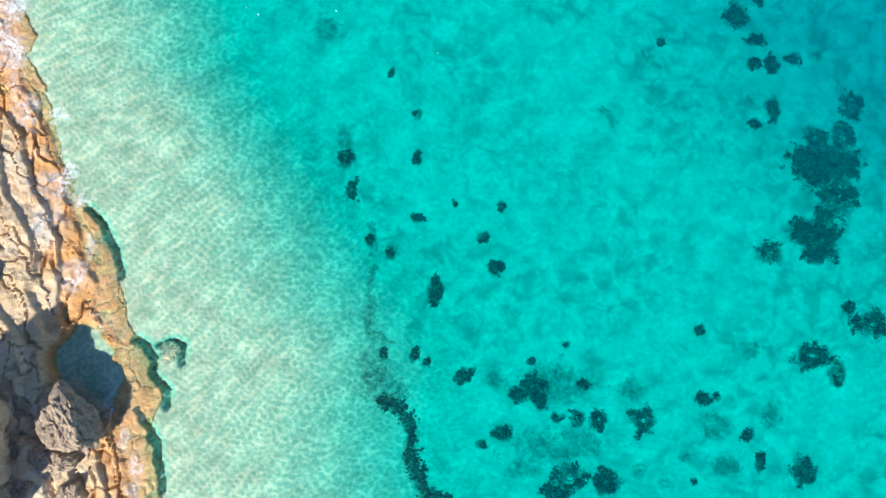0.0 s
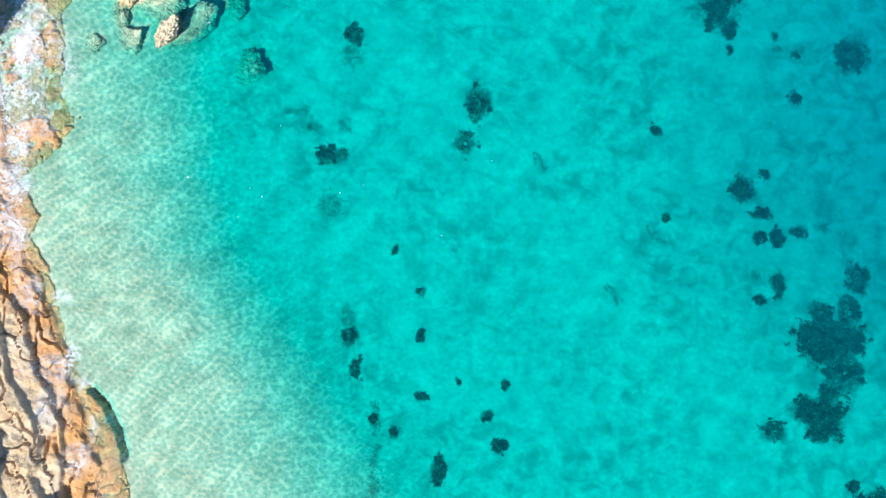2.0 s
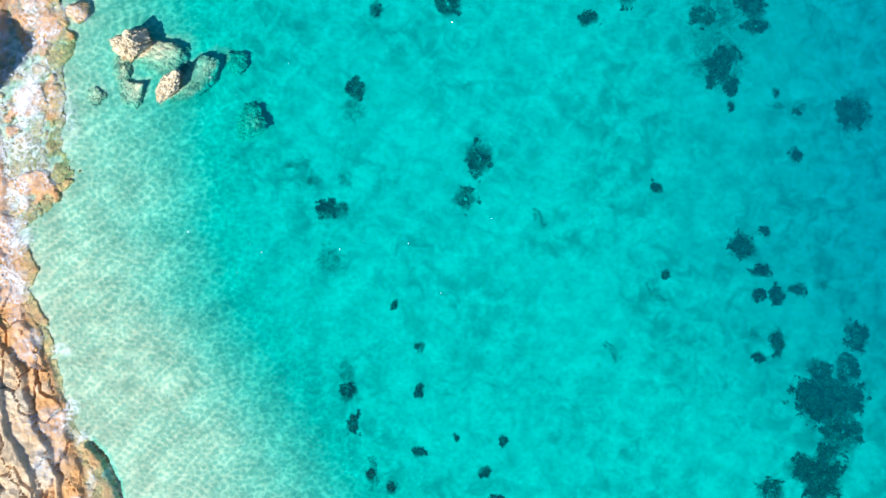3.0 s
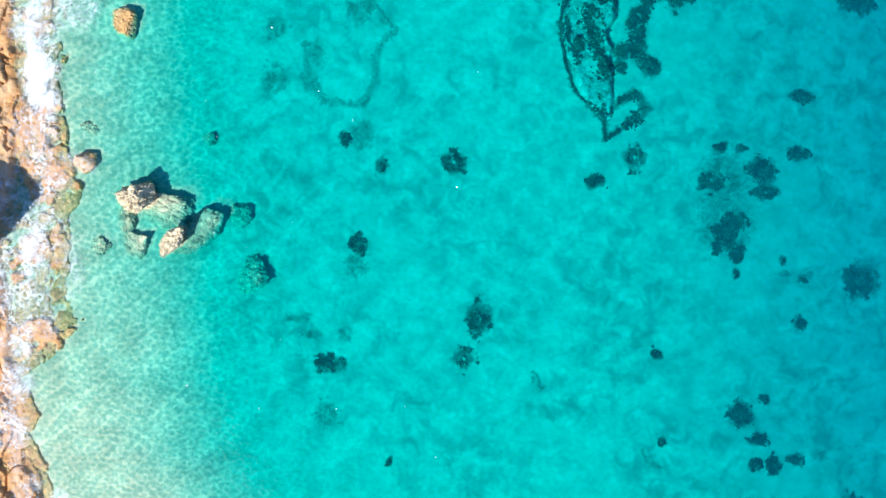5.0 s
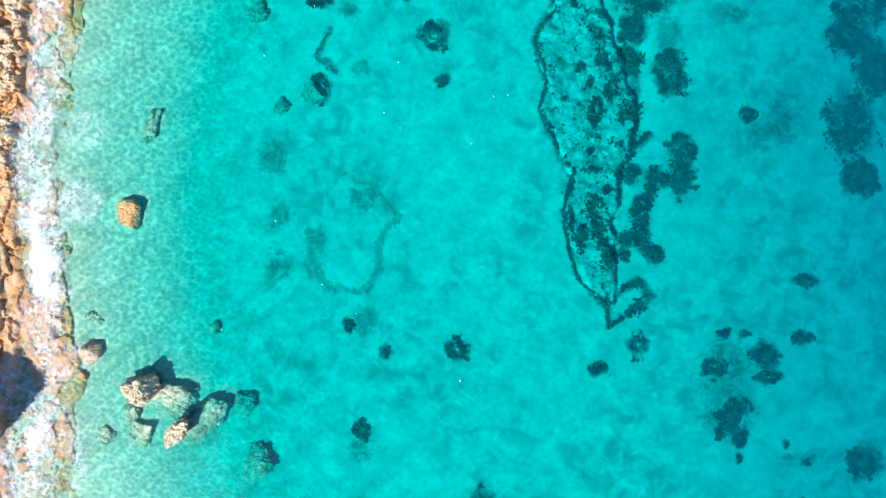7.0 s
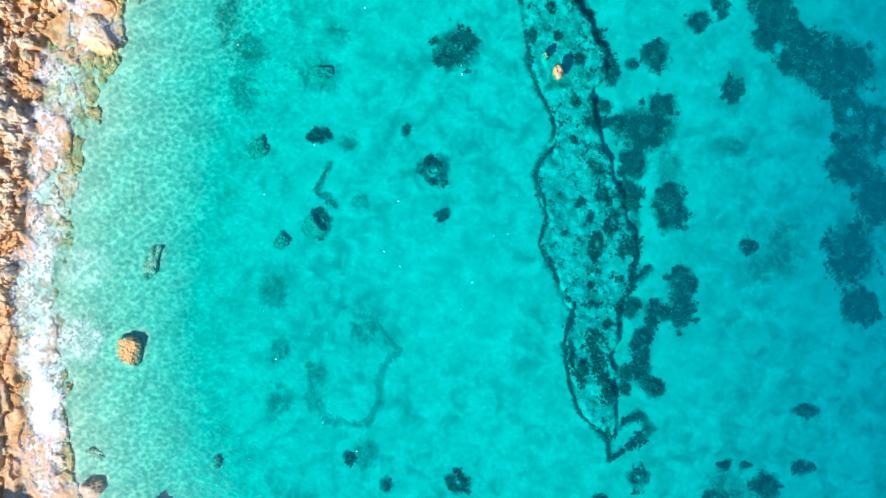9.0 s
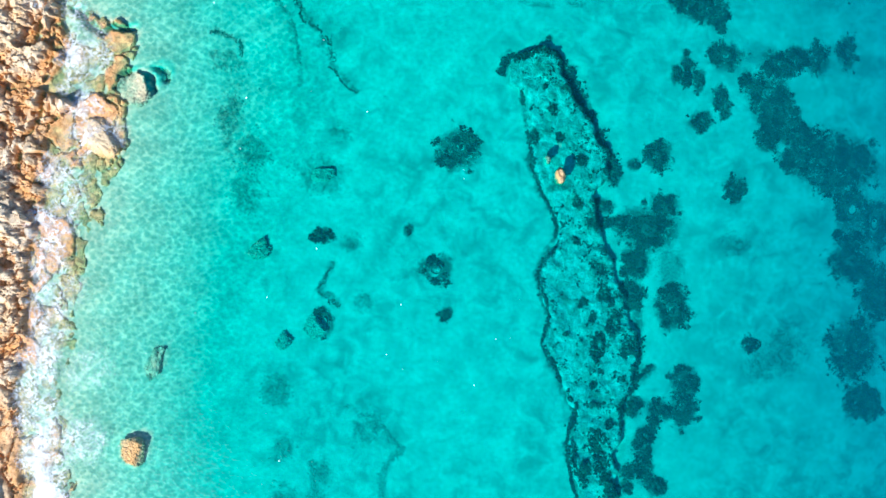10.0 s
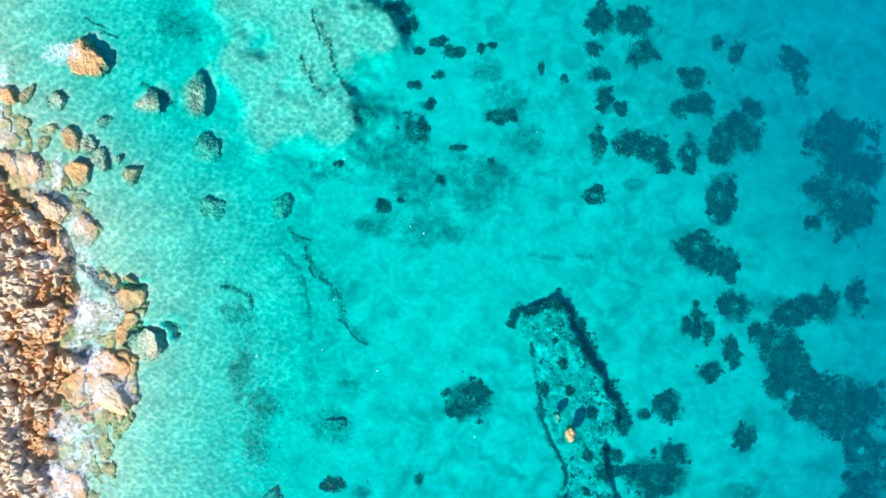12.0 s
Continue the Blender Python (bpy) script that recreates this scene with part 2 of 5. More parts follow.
DROWNED_ROCK = rock_material("weedy_drowned_limestone", (0.64, 0.54, 0.36), (0.56, 0.46, 0.29), (0.34, 0.29, 0.18), (0.56, 0.46, 0.28), 1.1, (0.58, 0.49, 0.31), 0.30)
WEED = weed_material("dark_seagrass", (0.024, 0.034, 0.026), (0.11, 0.13, 0.08))
FILM = weed_material("thin_brown_algae", (0.27, 0.26, 0.17), (0.40, 0.365, 0.245))
FRINGE = weed_material("sparse_seagrass", (0.05, 0.065, 0.04), (0.17, 0.18, 0.12))
GREEN = weed_material("green_algae", (0.22, 0.22, 0.14), (0.40, 0.36, 0.24))
REEF = reef_material()
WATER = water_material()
FOAM = foam_material()
FLECK = weed_material("foam_flecks", (0.75, 0.77, 0.78), (0.85, 0.86, 0.87))

# ---- the lie of the land ----
# (y, x) of the waterline and of the outer edge of the drowned rock ledge, south to north
WATERLINE = [(-21.0, -27.1), (-18.0, -27.9), (-15.6, -28.9), (-13.1, -29.1), (-9.6, -28.4), (-7.1, -29.2), (-5.1, -30.9), (-3.6, -31.2), (-1.1, -31.0), (1.4, -31.5), (3.9, -32.3), (6.4, -33.5), (8.4, -34.0), (10.9, -34.6), (13.9, -36.8), (16.5, -37.4), (20.0, -38.4), (23.0, -38.7), (27.5, -38.8), (32.5, -40.0), (37.5, -40.4), (41.6, -39.6), (45.0, -39.2), (47.5, -38.8), (51.5, -39.7), (55.5, -40.1), (60.3, -40.9), (63.9, -39.8), (68.5, -39.8), (73.0, -39.8), (76.0, -38.9), (79.9, -38.2), (83.0, -39.1), (86.1, -36.3), (87.4, -39.7), (90.1, -36.9), (93.1, -37.2), (95.5, -38.3), (98.2, -39.1), (100.7, -43.7), (105.1, -46.0), (110.0, -48.5), (126.0, -52.0)]
LEDGE = [(-21.1, -24.7), (-18.6, -25.0), (-15.1, -25.7), (-11.6, -24.8), (-9.6, -25.5), (-7.4, -27.3), (-5.1, -28.2), (-1.6, -28.6), (0.9, -29.1), (3.4, -30.6), (5.9, -32.4), (8.5, -33.9), (11.0, -34.4), (13.5, -34.9), (15.5, -35.3), (18.1, -36.6), (20.5, -36.4), (23.1, -38.2), (26.0, -34.6), (28.0, -33.3), (31.6, -34.1), (34.6, -34.4), (38.6, -33.9), (41.7, -33.4), (43.2, -34.9), (46.7, -35.3), (50.8, -35.6), (52.4, -35.5), (53.8, -35.6), (56.5, -35.5), (58.8, -36.1), (61.8, -37.2), (65.6, -36.7), (68.6, -36.3), (72.7, -35.9), (75.3, -34.4), (77.0, -34.3), (78.3, -34.3), (80.1, -33.8), (82.2, -32.5), (84.2, -32.6), (87.8, -32.6), (90.3, -32.4), (92.5, -32.1), (94.6, -35.9), (96.6, -35.7), (99.6, -35.8), (105.9, -41.0), (110.2, -45.5), (126.0, -49.0)]
REEF_WEST = [(49.3, 13.1), (51.7, 10.5), (54.7, 9.3), (57.7, 8.8), (60.3, 9.5), (62.8, 8.4), (64.2, 7.5), (66.7, 6.2), (69.2, 6.8), (71.2, 6.0), (73.7, 5.4), (75.7, 6.8), (77.7, 6.8), (79.7, 5.8), (82.6, 4.4), (86.0, 3.8), (89.4, 3.2), (89.8, 2.0), (91.3, 1.4), (92.3, 2.1), (92.6, 2.8), (93.5, 5.0)]
REEF_EAST = [(49.2, 13.9), (51.4, 14.0), (55.0, 13.5), (58.0, 13.6), (62.1, 14.1), (64.1, 14.8), (68.1, 14.5), (71.6, 13.4), (74.5, 12.0), (77.9, 11.0), (80.3, 9.9), (82.1, 11.5), (83.9, 11.2), (86.7, 9.6), (88.7, 8.0), (91.0, 6.6), (92.0, 6.8), (92.8, 6.3), (93.5, 5.1)]


FISSURES = [((-38.4, 95.9), (-39.8, 91.7)), ((-38.7, 88.5), (-39.2, 84.7)), ((-39.2, 84.7), (-40.8, 82.2)), ((-40.8, 82.2), (-41.0, 80.4))]


# crooked cracks worn into the ledge and along its foot
CRACKS = [
    # the southern curls are channels that also stand in for shade round small rocks
    [(-27.4, -7.2), (-26.2, -7.8), (-25.6, -9.2), (-25.8, -10.2), (-24.5, -11.7), (-24.6, -13.2)],
    [(-25.3, -7.6), (-24.3, -7.2), (-23.2, -7.8), (-23.2, -9.2)],
    [(-27.1, -13.4), (-26.2, -14.7), (-25.3, -16.7), (-25.0, -18.7), (-24.8, -20.7)],
    [(-31.5, 4.4), (-30.4, 3.2), (-29.2, 0.9), (-28.5, -1.6)],
    [(-32.6, 87.8), (-31.7, 89.1), (-29.8, 88.9), (-29.5, 87.8)],
    [(-29.4, 89.9), (-28.4, 89.5), (-28.4, 88.6)],
    [(-36.7, 94.6), (-35.2, 92.9), (-33.9, 92.3), (-32.9, 93.2), (-31.6, 92.9)],
]


def curve_at(table, y):
    ys, xs = [r[0] for r in table], [r[1] for r in table]
    return np.interp(y, ys, xs)


def crack_depth(x, y):
    """How deep the worn cracks are at each point."""
    deep = np.zeros(np.shape(x))
    wx, wy = x + 0.35 * fbm(x / 0.9, y / 0.9, 3, 14), y + 0.35 * fbm(x / 0.9, y / 0.9, 3, 15)
    for line in CRACKS:
        for (ax, ay), (bx, by) in zip(line, line[1:]):
            k = np.clip(((wx - ax) * (bx - ax) + (wy - ay) * (by - ay)) / ((bx - ax) ** 2 + (by - ay) ** 2), 0, 1)
            deep = np.maximum(deep, ease(0.42, 0.08, np.hypot(wx - ax - k * (bx - ax), wy - ay - k * (by - ay))))
    return 0.75 * deep


def bed_height(x, y):
    """The sandy bed: a gentle slope away from the ledge, with low swells."""
    x, y = np.asarray(x, float), np.asarray(y, float)
    s = np.maximum(x - (0.25 * (curve_at(LEDGE, y - 6) + curve_at(LEDGE, y + 6)) + 0.5 * curve_at(LEDGE, y)), -4)
    s = s * (0.74 + 0.26 * ease(-8, 26, y))
    north = ease(12, 40, y)
    d = 0.29 + 0.09 * north + 0.20 * north * ease(-1, 6, s) + 1.25 * ease(6.5 - 1.5 * north, 25 + 1 * north, s + 1.5 * north) + 0.010 * np.maximum(s, 0)
    d = d + 3.0 * ease(46, 88, s) + 1.3 * ease(56, 84, s) * ease(45, 85, y) - 0.45 * ease(66, 96, y) * ease(52, 25, s) * ease(8, 18, s)
    d = d + 0.16 * fbm(x / 9, y / 9, 3, 3) * ease(0, 12, s) + 0.012 * fbm(x / 1.7, y / 1.7, 2, 5)
    # a pale rock plate under the north end of the beach
    plate = ease(1.2, 0.6, np.hypot((x + 18.5) / 8.5, (y - 114) / 9) + 0.9 * fbm(x / 3.5, y / 3.5, 4, 8))
    return -(d + (0.72 + 0.12 * fbm(x / 1.2, y / 1.2, 3, 9) - d) * plate) - crack_depth(x, y)


def land_height(x, y):
    """Rock: the drowned ledge, terraces above the waterline, and a pitted platform to the north."""
    x, y = np.asarray(x, float), np.asarray(y, float)
    wob = 0.9 * fbm(x / 2.6, y / 2.6, 4, 21)
    u = curve_at(WATERLINE, y) + wob - x
    v = curve_at(LEDGE, y) + (0.7 + 0.6 * ease(22, 30, y)) * fbm(x / 1.8, y / 1.8, 4, 25) + 0.8 * ease(60, 66, y) * ease(97, 93, y) - x
    north = ease(52, 66, y)
    # terraces of tilted beds, in bands that run along the shore
    step = u * 0.40 + 0.55 * fbm(x / 4, y / 8, 4, 31)
    tread = np.floor(step) + ease(0.84, 1.0, step - np.floor(step)) * 0.9
    terrace = 0.10 + 0.42 * tread + 0.08 * u + 0.30 * fbm(x / 1.6, y / 1.6, 4, 32)
    a, c = x * 0.92 + y * 0.38, y * 0.92 - x * 0.38
    blocks1, blocks2, which = cells(a / 2.2 + 0.5 * fbm(x / 2, y / 2, 3, 33), c / 7.5 + 0.3 * fbm(x / 2, y / 2, 3, 34), 35)
    terrace = terrace + 0.30 * (which - 0.5) - 0.70 * ease(0.05, 0.0, blocks2 - blocks1) * vnoise(x / 2, y / 2, 36)
    pit1, pit2, who = cells(x / 1.5 + 0.5 * fbm(x, y, 3, 41), y / 1.3 + 0.4 * fbm(x, y, 3, 42), 43)
    bit1, bit2, bit = cells(x / 0.72 + 0.4 * fbm(x / 0.7, y / 0.7, 2, 47), y / 0.62 + 0.4 * fbm(x / 0.7, y / 0.7, 2, 48), 49)
    rugged = 0.26 + 0.10 * u + 0.75 * (who - 0.45) - 0.45 * ease(0.10, 0.0, pit2 - pit1) * vnoise(x / 1.3, y / 1.3, 44) + 0.55 * (bit - 0.5) * (0.4 + 1.2 * vnoise(x / 2, y / 2, 40)) - 0.22 * ease(0.12, 0.0, bit2 - bit1)
    rugged = rugged + 0.10 * fbm(x / 0.6, y / 0.6, 3, 45) + 0.55 * fbm(x / 3, y / 3, 3, 46)
    for (ax, ay), (bx, by) in FISSURES:
        k = np.clip(((x - ax) * (bx - ax) + (y - ay) * (by - ay)) / ((bx - ax) ** 2 + (by - ay) ** 2), 0, 1)
        gap = np.hypot(x - ax - k * (bx - ax), y - ay - k * (by - ay)) + 0.25 * fbm(x / 0.8, y / 0.8, 3, 50)
        rugged = rugged - 0.75 * ease(0.30, 0.08, gap)
    dry = terrace * (1 - north) + rugged * north
    dry = dry + 0.16 * fbm(x / 0.8, y / 0.8, 4, 51) - 0.35 * ease(0.06, 0.0, np.abs(fbm(x / 2.5, y / 4.5, 3, 52)))
    wild = ease(22, 30, y)
    shelf1, shelf2, lump = cells(x / 2.6 + 0.7 * fbm(x / 1.5, y / 1.5, 3, 53), y / 3.6 + 0.6 * fbm(x / 1.5, y / 1.5, 3, 54), 55)
    drowned = -0.10 - 0.04 * wild - 0.03 * north + (0.12 + 0.22 * wild) * (lump - 0.55) - (0.2 + 0.35 * wild) * ease(0.16, 0.0, shelf2 - shelf1) * vnoise(x / 1.5, y / 1.5, 56) + (0.08 + 0.12 * wild) * fbm(x / 0.9, y / 0.9, 4, 57) - 0.10 * ease(2.0, 0, v)
    h = drowned + (np.maximum(dry, 0) - drowned) * ease(-0.25, 0.45, u) * 1.0
    h = np.where(u > 0.45, dry, h)
    far = ease(-45.9, -47.5, x)
    h = h + (0.8 + 0.10 * u + 0.9 * fbm(x / 14, y / 14, 2, 62) - h) * far
    inland = np.maximum(u - 14, 0)
    h = h + 0.10 * inland * (1 + 0.5 * fbm(x / 60, y / 60, 2, 61))
    # a shaded inlet between the ledge and the boulder pile
    inlet = ease(1.15, 0.8, np.hypot((x + 31.6) / 2.9, (y + 10.2) / 4.2) + 0.25 * fbm(x / 1.5, y / 1.5, 3, 63))
    h = h + (-0.55 + 0.2 * fbm(x / 1.1, y / 1.1, 3, 64) - h) * inlet
    return h + np.minimum(v, 0) * 2.6 - 0.25 * ease(0.15, -0.1, v) - crack_depth(x, y)


def reef_rise(x, y):
    """How far a point lies inside the reef's outline, in metres."""
    x, y = np.asarray(x, float), np.asarray(y, float)
    wob = 0.7 * fbm(x / 1.5, y / 1.5, 4, 81)
    inside = np.minimum(x - curve_at(REEF_WEST, y), curve_at(REEF_EAST, y) - x)
    return np.minimum(inside, np.minimum(y - REEF_WEST[0][0], REEF_WEST[-1][0] - y)) + wob


def reef_height(x, y):
    r = reef_rise(x, y)
    top = 0.42 + 0.25 * ease(66, 84, y) + 0.30 * fbm(x / 1.1, y / 1.1, 4, 83) + 0.15 * fbm(x / 4, y / 4, 2, 85)
    return bed_height(x, y) - 0.25 + (np.maximum(top, 0.05) + 0.25) * ease(-0.2, 0.45, r)


def steps(a, b, fine, far, count):
    """Even steps from a to b, then widening ones out to far on both sides."""
    mid = np.arange(a, b + fine / 2, fine)
    grow = (np.geomspace(1, 1 + far / fine / 4, count) - 1) / (far / fine / 4) * far
    return np.concatenate([(a - grow[1:])[::-1], mid, mid[-1] + grow[1:]])


def sheet(name, xs, ys, height, mat, attribute=None, values=None, keep=None):
    """A ground mesh over the grid xs by ys; cells where keep is false are left out."""
    gx, gy = np.meshgrid(xs, ys)
    gz = height(gx, gy)
    nx, ny = len(xs), len(ys)
    co = np.stack([gx, gy, gz], -1).reshape(-1, 3)
    i = (np.arange(ny - 1)[:, None] * nx + np.arange(nx - 1)[None, :]).ravel()
    quads = np.stack([i, i + 1, i + 1 + nx, i + nx], -1)
    att = None if values is None else values(gx, gy, gz).ravel()
    if keep is not None:
        quads = quads[keep(gx, gy, gz, att).reshape(-1)[quads].any(1)]
        used = np.unique(quads)
        index = np.zeros(len(co), int)
        index[used] = np.arange(len(used))
        quads, co = index[quads], co[used]
        att = None if att is None else att[used]
    me = bpy.data.meshes.new(name)
    me.vertices.add(len(co))
    me.vertices.foreach_set("co", co.ravel())
    me.loops.add(quads.size)
    me.loops.foreach_set("vertex_index", quads.ravel())
    me.polygons.add(len(quads))
    me.polygons.foreach_set("loop_start", np.arange(0, quads.size, 4))
    me.update()
    me.validate()
    me.polygons.foreach_set("use_smooth", np.ones(len(me.polygons), bool))
    if att is not None:
        layer = me.attributes.new(attribute, "FLOAT", "POINT")
        layer.data.foreach_set("value", att)
    me.materials.append(mat)
    return new(name, me)


ground = sheet("ground", steps(-46, 44, 0.25, 900, 16), steps(-28, 124, 0.25, 900, 16),
               lambda x, y: np.where(x > -46, bed_height(x, y), bed_height(np.full_like(x, -46), y) - 1.0), SAND)
tagged(ground, "pale sandy seabed sloping gently under clear water", "seabed", kind="structure")
shore = sheet("rocky_shore", np.concatenate([-46 - (np.geomspace(1, 61, 60)[::-1] - 1) * 10, np.arange(-45.87, -22.0, 0.13)]), steps(-27, 122, 0.13, 900, 14), land_height, SHORE_ROCK,
              keep=lambda x, y, z, a: z > -2.2)
shore.data.polygons.foreach_set("use_smooth", np.zeros(len(shore.data.polygons), bool))
tagged(shore, "ochre and cream limestone shore with stepped ledges and pits", "rock shore", kind="structure")

reef = sheet("reef", np.arange(2.0, 22.0, 0.14), np.arange(46.0, 97.0, 0.14), reef_height, REEF, keep=lambda x, y, z, a: reef_rise(x, y) > -0.15)
tagged(reef, "long low rock reef crusted with algae under clear water", "reef")

# ---- things ----


def mesh_from(name, co, faces, mat, smooth=False):
    me = bpy.data.meshes.new(name)
    me.from_pydata([tuple(c) for c in co], [], [tuple(int(k) for k in f) for f in faces])
    me.materials.append(mat)
    if smooth:
        me.polygons.foreach_set("use_smooth", np.ones(len(me.polygons), bool))
    me.update()
    return me


BALLS = {}


def ball(level):
    if level not in BALLS:
        bm = bmesh.new()
        bmesh.ops.create_icosphere(bm, subdivisions=level, radius=1)
        bm.verts.ensure_lookup_table()
        BALLS[level] = (np.array([v.co[:] for v in bm.verts]), [[v.index for v in f.verts] for f in bm.faces])
        bm.free()
    return BALLS[level]


def boulder(x, y, top, wide, deep, tall, turn, seed, mat, name, label, category="rock", flat=0.6, rough=0.09):
    """An angular block: a ball cut by planes, with bedding steps and a crumbled skin. top: height of its crown."""
    rng = np.random.default_rng(seed)
    if mat is DROWNED_ROCK and top < -0.33:
        top = min(top, float(bed_height(x, y)) + 0.24 + 0.04 * (wide + deep))
    if mat is DROWNED_ROCK:
        rough = max(rough, 0.15)
    if mat is WET_ROCK and name == "rock":
        top = top - 0.28
    if mat is GREY_ROCK:
        rough = 0.13
    co, faces = ball(5 if max(wide, deep) > 1.6 else 4)
    co = co.copy()
    for _ in range(11):
        n = rng.normal(size=3)
        n /= np.linalg.norm(n)
        cut = rng.uniform(0.55, 0.85)
        over = np.maximum(co @ n - cut, 0)
        co -= over[:, None] * n * 0.95
    over = np.maximum(co[:, 2] - flat, 0)
    co[:, 2] -= over * 0.85
    a, b, c = co[:, 0] * 2.2 + seed, co[:, 1] * 2.2, co[:, 2] * 2.2
    skin = 1 + rough * 1.6 * fbm(a + c * 0.8, b + c * 1.1, 4, seed) + rough * 0.8 * fbm(a * 4 + c * 3, b * 4 - c * 2.6, 3, seed + 5)
    f1, f2, who = cells(a * 1.1 + c, b * 1.1 - c * 0.7, seed + 9)
    skin = skin - rough * 0.9 * ease(0.12, 0.0, f2 - f1) + rough * 0.7 * (who - 0.5)
    co *= skin[:, None]
    lo, hi = co.min(0), co.max(0)
    co = (co - (lo + hi) / 2) / (hi - lo) * np.array([wide, deep, tall])
    me = mesh_from(name, co, faces, mat)
    ob = new(name, me)
    ob.matrix_world = pose(x, y, top - tall / 2, rng.uniform(-8, 8), rng.uniform(-8, 8), turn)
    tagged(ob, label, category)
    if mat is DROWNED_ROCK and max(wide, deep) > 1.2:
        side = co[:, 0] * 0.5 + co[:, 1] * 0.8
        pick = np.flatnonzero((co[:, 2] > -0.1 * tall) & (fbm(co[:, 0] * 1.3 + seed, co[:, 1] * 1.3, 3, seed) + 0.5 * side / max(wide, deep) > 0.28))
        if len(pick) > 30:
            pick = rng.choice(pick, min(len(pick), int(20 * wide * deep) + 12), replace=False)
            sizes = rng.uniform(0.05, 0.15, len(pick))
            tuft_co, tuft_faces = clump_rows(co[pick] * 1.01, sizes, sizes * 0.5, rng)
            crown = new("algae_crown", mesh_from("algae_crown", tuft_co, tuft_faces, GREEN))
            crown.parent = ob
            tagged(crown, "dark green algae", kind="stuff")
    return ob


def clump_rows(points, sizes, heights, rng):
    """Many ragged little tufts as vertices and faces: an uneven foot and a leaning tip each."""
    k = 5
    n = len(points)
    ang = np.linspace(0, 2 * math.pi, k, endpoint=False)[None, :] + rng.uniform(0, 6.3, (n, 1)) + rng.uniform(-0.4, 0.4, (n, k))
    r0 = sizes[:, None] * rng.uniform(0.35, 1.35, (n, k))
    low = np.stack([points[:, :1] + r0 * np.cos(ang), points[:, 1:2] + r0 * np.sin(ang), points[:, 2:3] + heights[:, None] * rng.uniform(-0.3, 0.5, (n, k))], -1)
    crown = points + np.stack([rng.normal(0, 0.3, n) * sizes, rng.normal(0, 0.3, n) * sizes, heights * rng.uniform(0.7, 1.2, n)], -1)
    co = np.concatenate([low, crown[:, None]], 1).reshape(-1, 3)
    base = (np.arange(n) * (k + 1))[:, None]
    faces = [base + np.array([[j, (j + 1) % k, k]]) for j in range(k)]
    return co, np.concatenate(faces, 0)


def tufts(name, pts, rng, small, large, mat, label, category, height=0.8, group="", scale=1.0, fringe=None):
    sizes = rng.uniform(small, large, len(pts)) * rng.uniform(0.5, 1.0, len(pts)) * scale
    co, faces = clump_rows(pts, sizes, sizes * height, rng)
    centre = np.array([pts[:, 0].mean(), pts[:, 1].mean(), pts[:, 2].min()])
    ob = new(name, mesh_from(name, co - centre, faces, mat))
    ob.location = centre
    if fringe is not None:
        ob.data.materials.append(FRINGE)
        ob.data.materials.append(FILM)
        ob.data.polygons.foreach_set("material_index", np.tile(fringe, 5).astype(np.int32))
    tagged(ob, label, category, group)
    return ob


def floor_z(x, y):
    rise = np.where(reef_rise(x, y) > -0.1, reef_height(x, y), -9)
    return np.maximum(np.maximum(bed_height(x, y), land_height(x, y)), rise)


def ragged(wx, wy, seed, span):
    """Unevenness of a patch's outline."""
    return 0.78 * fbm(wx / span, wy / span, 3, seed)


def root_mat(name, x, y, wide, deep, seed, span, hole, mat, label, category, group):
    """A low ragged cushion of roots and trapped growth, draped over the bed."""
    k, rings = 26, 4
    ang = np.linspace(0, 2 * math.pi, k, endpoint=False)
    ca, sa = np.cos(ang), np.sin(ang)
    rho = np.full(k, 0.7)
    for _ in range(4):
        wx, wy = x + rho * ca * wide / 2, y + rho * sa * deep / 2
        rho = np.clip(0.5 - ragged(wx, wy, seed, span), max(0.25, hole + 0.12), 1.2)
    inner = np.full(k, max(hole - 0.05, 0.03))
    co, faces = [], []
    for q in range(rings):
        f = q / (rings - 1)
        rr = inner + (rho - inner) * f
        wx, wy = x + rr * ca * wide / 2, y + rr * sa * deep / 2
        lift = (0.10 if 0 < q < rings - 1 else (-0.05 if q else 0.05)) * (0.5 + vnoise(wx * 2, wy * 2, seed))
        co.append(np.stack([wx - x, wy - y, floor_z(wx, wy) + lift], -1))
        if q:
            a = (q - 1) * k
            faces += [(a + j, a + k + j, a + k + (j + 1) % k, a + (j + 1) % k) for j in range(k)]
    if hole < 0.1:
        faces.append(tuple(range(k - 1, -1, -1))[::-1])
    co = np.concatenate(co)
    z = co[:, 2].min()
    co[:, 2] -= z
    ob = new(name, mesh_from(name, co, faces, mat, True))
    ob.location = (x, y, z)
    tagged(ob, label, category, group)
    return ob


GROWTH = []


def overgrown(gx, gy):
    """How thickly the bed is overgrown at each point, 0 to 1."""
    total = np.zeros_like(gx)
    wx, wy = gx + 0.5 * fbm(gx / 1.3, gy / 1.3, 3, 111), gy + 0.5 * fbm(gx / 1.3, gy / 1.3, 3, 112)
    for x, y, rx, ry, amount, hole in GROWTH:
        i0, i1 = np.searchsorted(gy[:, 0], (y - 2.2 * ry - 0.7, y + 2.2 * ry + 0.7))
        j0, j1 = np.searchsorted(gx[0], (x - 2.2 * rx - 0.7, x + 2.2 * rx + 0.7))
        box = (slice(i0, i1), slice(j0, j1))
        r = np.hypot((wx[box] - x) / rx, (wy[box] - y) / ry)
        total[box] = np.maximum(total[box], amount * ease(1.75, 0.55, r) * (1 - 0.8 * ease(hole, hole * 0.4, r) if hole else 1))
    return total


